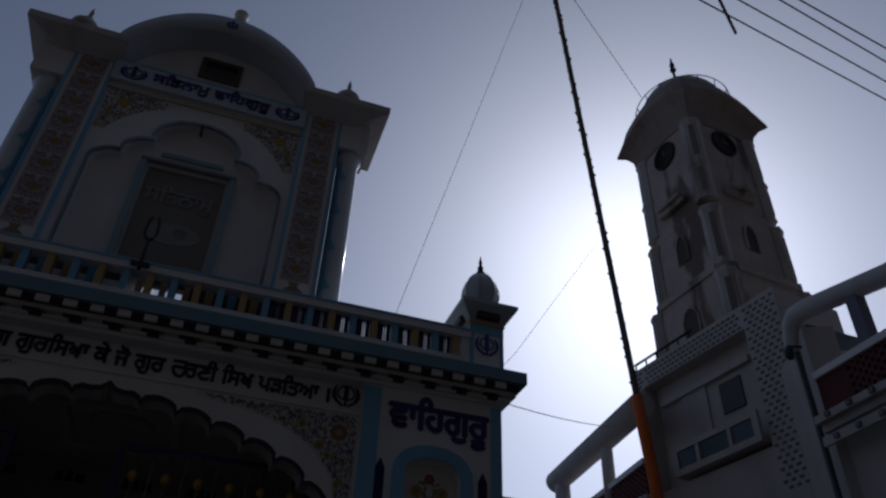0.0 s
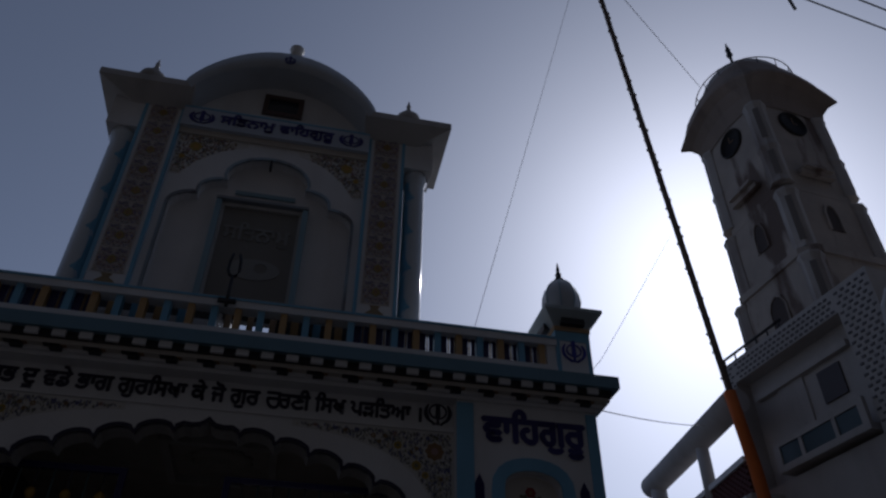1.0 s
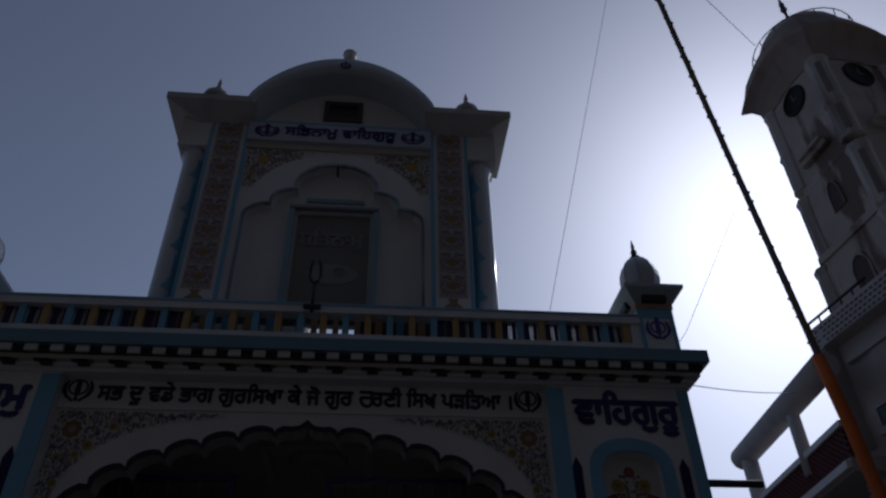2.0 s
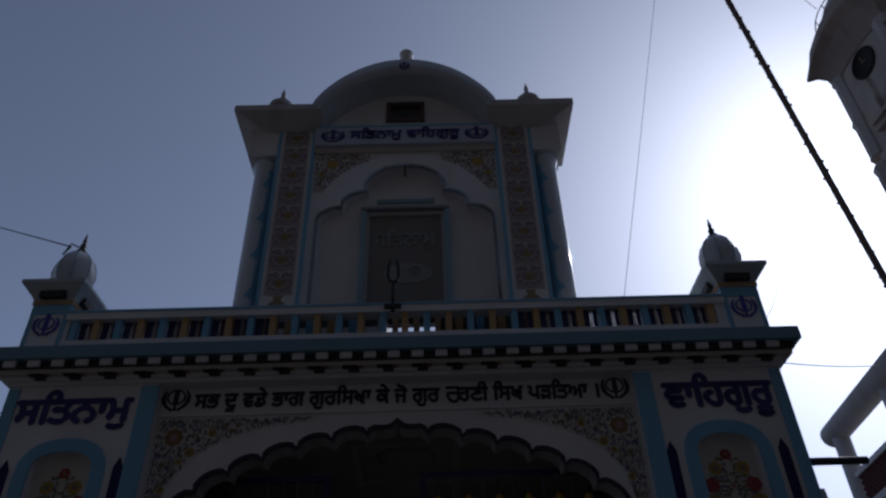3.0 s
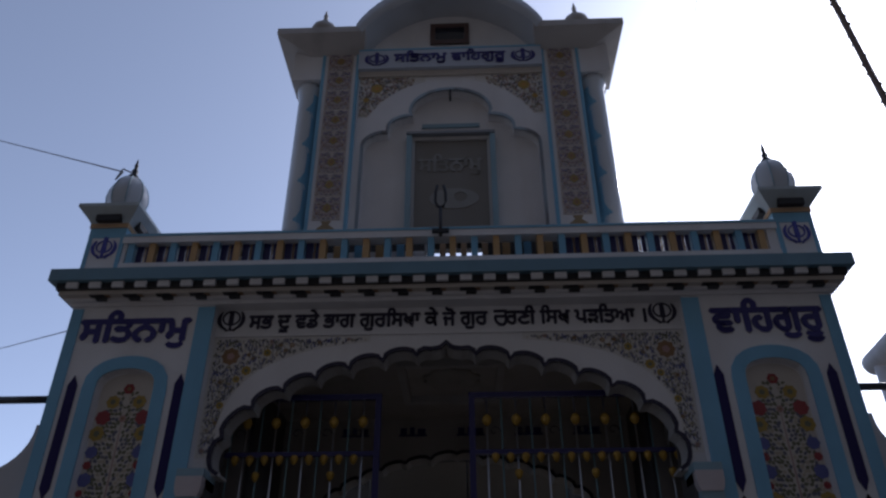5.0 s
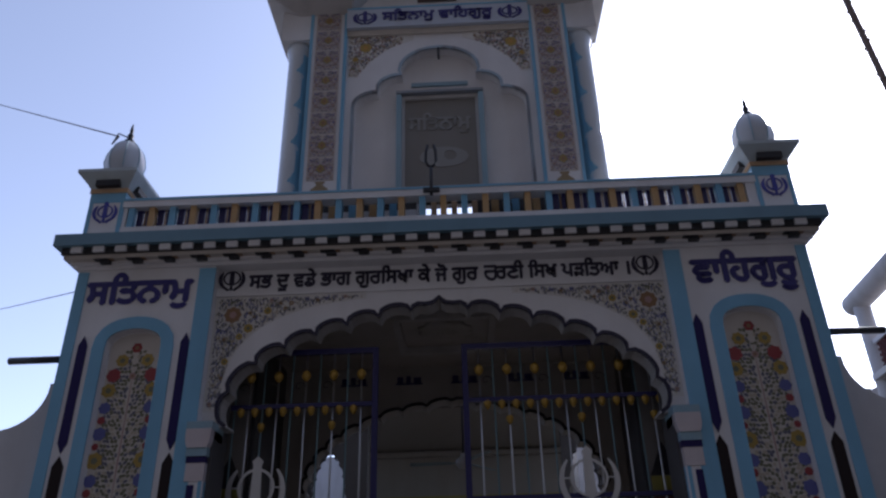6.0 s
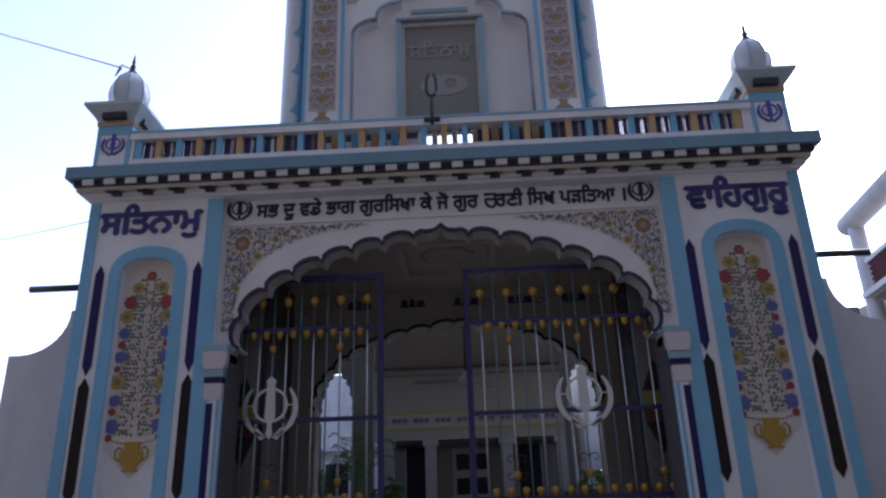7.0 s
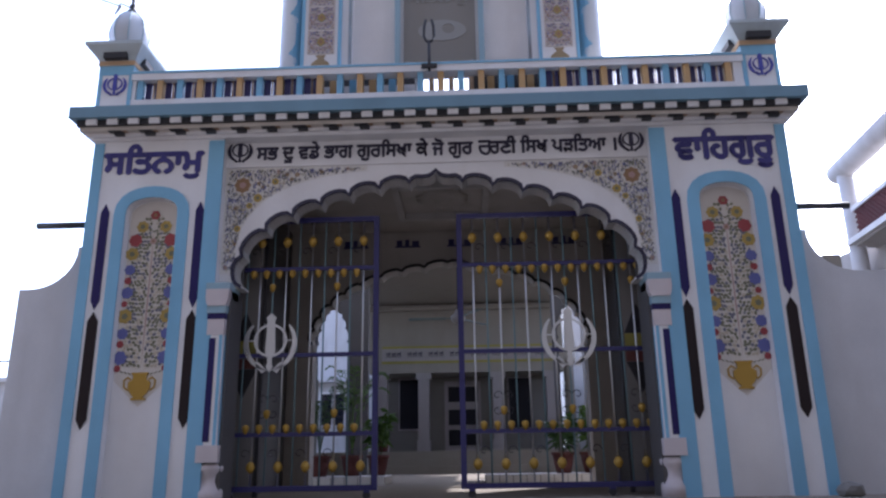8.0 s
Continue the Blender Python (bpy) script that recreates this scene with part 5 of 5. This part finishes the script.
wb = part("window_box", boxes((6.92, 6.98, 0.33, 1.92, 3.86, 3.95), (6.92, 6.98, 0.33, 1.92, 4.2, 4.28), (6.92, 6.98, 0.33, 0.43, 3.95, 4.2), (6.92, 6.98, 1.82, 1.92, 3.95, 4.2), (6.92, 6.98, 0.8, 0.86, 3.95, 4.2), (6.92, 6.98, 1.4, 1.46, 3.95, 4.2), (6.98, 7.3, 0.33, 1.92, 3.86, 3.95)), HOUSE, house, "white framed projecting window box")
for ya, yb in ((0.43, 0.8), (0.86, 1.4), (1.46, 1.82)):
    part("box_pane", boxes((6.94, 6.96, ya, yb, 3.95, 4.2)), material("blue_green_glass", (0.03, 0.06, 0.075), 0.35, bump=0), wb)
bm = bmesh.new()
tube(bm, [(7.1, 1.3, 5.99), (7.1, 2.62, 5.99)], 0.022, 8)
for k in range(6):
    tube(bm, [(7.1, 1.35 + 0.25 * k, 5.85), (7.1, 1.35 + 0.25 * k, 5.99)], 0.015, 6)
part("roof_rail", bm, IRON, house, "thin dark roof rail")
part("balcony_slab", boxes((-0.3, 2.9, -1.5, 0.08, 3.56, 3.74)), HOUSE, house, "white balcony ledge", at=WEST)
part("balcony_cornice", boxes((-0.3, 2.9, 0.08, 0.16, 3.6, 3.7)), WHITE, house, bevel=0.02, at=WEST)


def lattice(x0, x1, at, dz=0.0):
    """Pierced brickwork under a white ledge, along the x axis of its own frame."""
    bm = bmesh.new()
    for r_ in range(9):
        z = 3.5 + dz + 0.42 * r_ / 9
        x = x0 + (0.06 if r_ % 2 else 0.0)
        while x < x1 - 0.1:
            box(bm, x, x + 0.085, -0.04, 0.04, z, z + 0.045)
            x += 0.12
    part("lattice_panel", bm, BRICK, house, "maroon pierced brick panel", at=at, kind="stuff")
    part("lattice_cap", boxes((x0, x1, -0.07, 0.07, 3.92 + dz, 4.0 + dz)), WHITE, house, "white ledge over the lattice", bevel=0.015, at=at)


ZF = 5.06
lattice(-0.3, 2.72, WEST, 0.26)
lattice(0.45, 4.6, BALC)
part("solid_panel", boxes((0.02, 0.45, -0.03, 0.03, 3.5, 3.92)), BRICK, house, "dark solid panel", at=BALC)
part("lattice_cap", boxes((0.02, 0.45, -0.07, 0.07, 3.92, 4.0)), WHITE, house, at=BALC)
part("balcony_slab", boxes((0.0, 4.6, -0.12, 1.6, 3.3, 3.5)), HOUSE, house, "white balcony ledge", at=BALC)
part("balcony_cornice", boxes((0.0, 4.6, -0.2, -0.12, 3.38, 3.46), (0.0, 4.6, -0.16, -0.12, 3.14, 3.24)), HOUSE, house, bevel=0.02, at=BALC)
knob_me = mesh_of("cornice_knob", boxes((-0.03, 0.03, -0.03, 0.0, -0.025, 0.025)), CHECK, 0.008)
for k in range(14):
    piece("cornice_knob", knob_me, house, BALC @ pose(0.2 + 0.3 * k, -0.2, 3.42))
    piece("cornice_knob", knob_me, house, BALC @ pose(0.2 + 0.3 * k, -0.16, 3.19))
part("lower_wall", boxes((0.0, 4.6, 0.1, 1.6, -1.25, 3.3)), HOUSE, house, "pale wall under the balcony", at=BALC)
bm = bmesh.new()
tube(bm, [(-0.4, 0, ZF), (3.12, 0, ZF), (3.17, 0, ZF)], 0.2, 22)
part("far_rail", bm, RAILPAINT, house, "thick round white rail", at=WEST)
bm = bmesh.new()
tube(bm, [(6.8, -0.38, 4.4), (6.74, -0.46, 4.6), (6.68, -0.56, 4.74), (6.64, -0.68, 4.8), (6.63, -0.85, 4.79), (6.63, -2.0, 4.55), (6.63, -2.6, 4.5), (6.63, -5.3, 4.5)], 0.115, 18)
part("near_rail", bm, RAILPAINT, house, "thick round rail bent into a pier", at=HOUSE_AT.inverted() @ pose(0.47, 0.36, 0.4))
part("corner_pier", boxes((0.0, 1.2, -0.35, 0.0, -1.25, 4.62)), HOUSE, house, "pale flat corner pier", bevel=0.03, at=PIER)
for x, z, r in ((0.95, 3.95, 0.1), (2.87, 0.0, 0.14)):
    bm = bmesh.new()
    tube(bm, [(x, 0, z), (x, 0, ZF)], r, 14)
    part("rail_post", bm, RAILPAINT, house, "thick round white post", at=WEST)
for x in (0.8, 2.2, 3.6):
    part("rail_post", boxes((x - 0.07, x + 0.07, -0.07, 0.07, 4.0, 4.58)), material("slate_post_paint", (0.13, 0.13, 0.18), 0.5), house, bevel=0.008, at=BALC)
bm = bmesh.new()
vs = [bm.verts.new(p) for p in ((7.25, 0.1, 5.0), (8.1, 0.45, 5.75), (8.1, -0.3, 5.12), (7.6, -0.55, 4.72))]
bm.faces.new(vs)
bmesh.ops.solidify(bm, geom=bm.faces[:], thickness=0.05)
part("sloped_awning", bm, material("green_grey_sheet", (0.12, 0.14, 0.13), 0.6, vary=0.3), house, "grey-green sloped awning", at=HOUSE_AT.inverted())
bm = bmesh.new()
tube(bm, [(-0.06, -0.1, -0.85), (-0.06, -0.1, 4.3)], 0.035, 8)
part("drain_pipe", bm, material("dark_plastic_pipe", (0.05, 0.05, 0.055), 0.5), house, at=BALC)
bm = bmesh.new()
lathe(bm, [(0.02, 0), (0.05, 0.03), (0.06, 0.1), (0.02, 0.16)], segs=12, cx=-0.08, cy=-0.2, cz=4.2)
tube(bm, [(-0.08, -0.2, 4.36), (-0.08, 0.0, 4.4)], 0.018, 6)
part("wall_lamp", bm, IRON, house, "black wall lamp", at=BALC)

SHAFTPAINT = material("pale_stained_paint", (0.48, 0.44, 0.41), 0.65, vary=0.3, stain=0.8, stain_color=(0.16, 0.12, 0.1), blotch=(0.8, 0.5, 0.68))
SHAFTPANEL = material("grey_strip_paint", (0.2, 0.175, 0.16), 0.7, vary=0.25, stain=0.4)
# ---- clock tower ----
ct = thing("clock_tower", "weathered square clock tower with wide eaves and domed top", "tower", pose(8.94, 2.7, 0.32, 0, 0, 6))


def tier(half, z0, z1, cham):
    bm = bmesh.new()
    pts = []
    for q in range(4):
        a = radians(90 * q)
        c_, s_ = math.cos(a), math.sin(a)
        for u, v in ((half, -half + cham), (half, half - cham)):
            pts.append((u * c_ - v * s_, u * s_ + v * c_))
    lo = [bm.verts.new((x, y, z0)) for x, y in pts]
    hi = [bm.verts.new((x, y, z1)) for x, y in pts]
    n = len(pts)
    for k in range(n):
        bm.faces.new((lo[k], lo[(k + 1) % n], hi[(k + 1) % n], hi[k]))
    bm.faces.new(list(reversed(lo)))
    bm.faces.new(hi)
    return bm


part("lower_stage", tier(0.92, 4.0, 7.3, 0.2), TOWERWALL, ct, "stained lower stage")
part("middle_stage", tier(0.81, 7.3, 8.75, 0.2), TOWERWALL, ct, "stained middle stage")
part("clock_stage", tier(0.78, 8.75, 11.0, 0.2), TOWERWALL, ct, "stained clock stage")
for z, h in ((7.3, 0.96), (8.75, 0.815), (5.9, 1.0)):
    part("ledge", tier(h, z - 0.07, z + 0.06, 0.22), TOWERWALL, ct, bevel=0.02)
for q in range(4):
    a = radians(45 + 90 * q)
    for z0, z1, r in ((9.75, 10.85, 0.96), (8.85, 9.75, 0.97), (7.38, 8.65, 1.0), (6.0, 7.2, 1.14)):
        bm = bmesh.new()
        lathe(bm, [(0.2, z0), (0.18, z0 + 0.1), (0.18, z1 - 0.15), (0.21, z1 - 0.05), (0.2, z1)], r * math.cos(a), r * math.sin(a), 0, 8)
        for f in bm.faces:
            f.smooth = False
        shaft = part("corner_shaft", bm, SHAFTPAINT, ct, "paler faceted corner shaft")
        part("shaft_panel", boxes((0.168, 0.182, -0.05, 0.05, z0 + 0.14, z1 - 0.2)), SHAFTPANEL, shaft, "darker inset strip", at=pose(r * math.cos(a), r * math.sin(a), 0, 0, 0, 45 + 90 * q))
# Dark plate colour stands in for shade inside the tower openings.
NICHE = material("dark_opening_shade", (0.09, 0.07, 0.065), 0.8, vary=0.4)
CLOCK = material("dark_clock_face", (0.025, 0.022, 0.022), 0.65, spec=0.2)
for q in range(4):
    m4 = Matrix.Rotation(radians(90 * q), 4, "Z")
    bm = bmesh.new()
    lathe(bm, [(0.3, -0.02), (0.3, 0.03), (0.26, 0.045), (0.26, 0.02), (0.0, 0.02)], segs=28)
    bmesh.ops.transform(bm, matrix=m4 @ pose(0, -0.78, 10.51, 90, 0, 0), verts=bm.verts)
    cf = part("clock", bm, CLOCK, ct, "dark round clock face with rim")
    bm = bmesh.new()
    box(bm, -0.008, 0.008, -0.815, -0.81, 10.51, 10.66)
    box(bm, 0.0, 0.1, -0.815, -0.81, 10.503, 10.517)
    bmesh.ops.transform(bm, matrix=m4, verts=bm.verts)
    part("clock_hand", bm, BROWN, cf)
    for z0, z1, yy, hw_ in ((7.9, 8.45, -0.81, 0.12), (6.2, 6.9, -0.92, 0.17)):
        arch_ = [(hw_, z0), (hw_, z1 - 0.2), (hw_ * 0.6, z1 - 0.05), (0, z1), (-hw_ * 0.6, z1 - 0.05), (-hw_, z1 - 0.2), (-hw_, z0)]
        bm = bmesh.new()
        prism(bm, arch_, yy - 0.015, yy + 0.02)
        bmesh.ops.transform(bm, matrix=m4, verts=bm.verts)
        opening = part("niche_window", bm, NICHE, ct, "dark arched opening")
        bm = bmesh.new()
        ribbon(bm, arch_, -0.04, yy - 0.035, yy + 0.02)
        bmesh.ops.transform(bm, matrix=m4, verts=bm.verts)
        part("window_surround", bm, TOWERWALL, opening, weld=True)
    bm = bmesh.new()
    box(bm, -0.35, 0.35, -0.9, -0.8, 9.1, 9.2)
    box(bm, -0.3, 0.3, -0.98, -0.8, 9.2, 9.26)
    bmesh.ops.transform(bm, matrix=m4, verts=bm.verts)
    part("sill", bm, TOWERWALL, ct)
# eaves that dip at the corners and rise over each face
bm = bmesh.new()
prev = None
ring_defs = ((0.8, 10.75, 0.12), (0.84, 11.0, 0.24), (0.93, 11.14, 0.36), (1.06, 11.2, 0.46), (1.06, 11.26, 0.46), (0.95, 11.6, 0.4), (0.88, 11.9, 0.25), (0.8, 12.2, 0.0))
for half, z, rise in ring_defs:
    ring = []
    for q in range(4):
        for k in range(10):
            u = -1 + 2 * k / 10
            a = radians(90 * q)
            x, y = half, u * half
            if half < 0.82 and z > 12:
                ang = math.atan2(y, x)
                x, y = half * math.cos(ang), half * math.sin(ang)
            ring.append(bm.verts.new((x * math.cos(a) - y * math.sin(a), x * math.sin(a) + y * math.cos(a), z + rise * (1 - u * u))))
    if prev:
        for k in range(40):
            bm.faces.new((prev[k], prev[(k + 1) % 40], ring[(k + 1) % 40], ring[k]))
    prev = ring
bm.faces.new(prev)
part("eave", bm, material("brown_weathered_eave", (0.3, 0.24, 0.2), 0.75, vary=0.25, stain=0.6, stain_color=(0.1, 0.08, 0.07)), ct, "brown weathered wide eave")
bm = bmesh.new()
lathe(bm, [(0.9, 11.7)] + [(0.9 * math.cos(radians(a)), 11.95 + 0.93 * math.sin(radians(a))) for a in range(0, 86, 10)] + [(0.05, 12.88)], segs=32)
cdome = part("dome", bm, SHAFTPAINT, ct, "pale stained dome")
bm = bmesh.new()
tube(bm, [(0.98 * math.cos(2 * math.pi * k / 32), 0.98 * math.sin(2 * math.pi * k / 32), 12.22) for k in range(33)], 0.012, 6)
for k in range(16):
    a = 2 * math.pi * k / 16
    tube(bm, [(0.93 * math.cos(a), 0.93 * math.sin(a), 11.85), (0.98 * math.cos(a), 0.98 * math.sin(a), 12.22)], 0.01, 5)
part("guard_rail", bm, IRON, cdome, "thin dark rail round the dome")
bm = bmesh.new()
lathe(bm, [(0.06, 12.82), (0.035, 13.15), (0.03, 13.45), (0.075, 13.55), (0.045, 13.65), (0.06, 13.72), (0.03, 13.82), (0.015, 13.95)], segs=8)
part("spike", bm, IRON, ct, "dark metal spike")

# ---- wires ----
def wire(points, r, label, sag=0.0):
    bm = bmesh.new()
    line = []
    for (a, b) in zip(points, points[1:]):
        for k in range(12):
            t = k / 12
            p = Vector(a).lerp(Vector(b), t)
            p.z -= sag * 4 * t * (1 - t)
            line.append(p)
    line.append(Vector(points[-1]))
    tube(bm, line, r, 5)
    return tagged(part("wire", bm, WIRE), label, "cable", group="overhead wires")


def stretch(a, b, before, after):
    a, b = Vector(a), Vector(b)
    return [a - (b - a) * before, b + (b - a) * after]


for a, b in (((6.4, -0.95, 10.25), (10.47, -0.38, 10.25)), ((6.95, -1.15, 10.25), (10.16, -0.69, 10.25)), ((7.53, -1.36, 10.25), (9.83, -1.01, 10.25)), ((7.82, -1.46, 10.25), (9.61, -1.22, 10.25))):
    wire(stretch(a, b, 2.0, 3.0), 0.013, "dark overhead cable crossing the sky")
wire(stretch((6.67, -1.05, 10.25), (7.27, -0.63, 10.25), 3.0, 0.0), 0.025, "thick dark cable end hanging in the sky")
wire(stretch((5.37, 0.84, 12.18), (8.13, 2.94, 12.89), 3.0, 0.0), 0.006, "thin wire running to the clock tower")
wire(stretch((5.18, 2.5, 14.38), (2.98, 2.5, 6.0), 0.5, 0.2), 0.004, "thin stay wire behind the gateway")
wire([(3.5, 0.45, 4.0), (3.85, 0.5, 4.43), (7.5, 4.3, 9.75)], 0.003, "thin wire rising from the gateway corner")
wire([(3.4, 0.3, 3.74), (6.6, 3.15, 5.1)], 0.006, "cable from the gateway to the house", 0.05)
wire([(-3.29, 0.08, 5.12), (-3.42, 0.1, 5.2), (-3.47, 0.1, 5.06), (-3.41, 0.1, 5.16), (-13.5, 8.05, 13.1)], 0.008, "cable tied to the small dome")
wire([(-3.44, 0.35, 3.5), (-6.8, 4.0, 4.93), (-20, 18, 10.5)], 0.006, "thin cable beside the gateway")
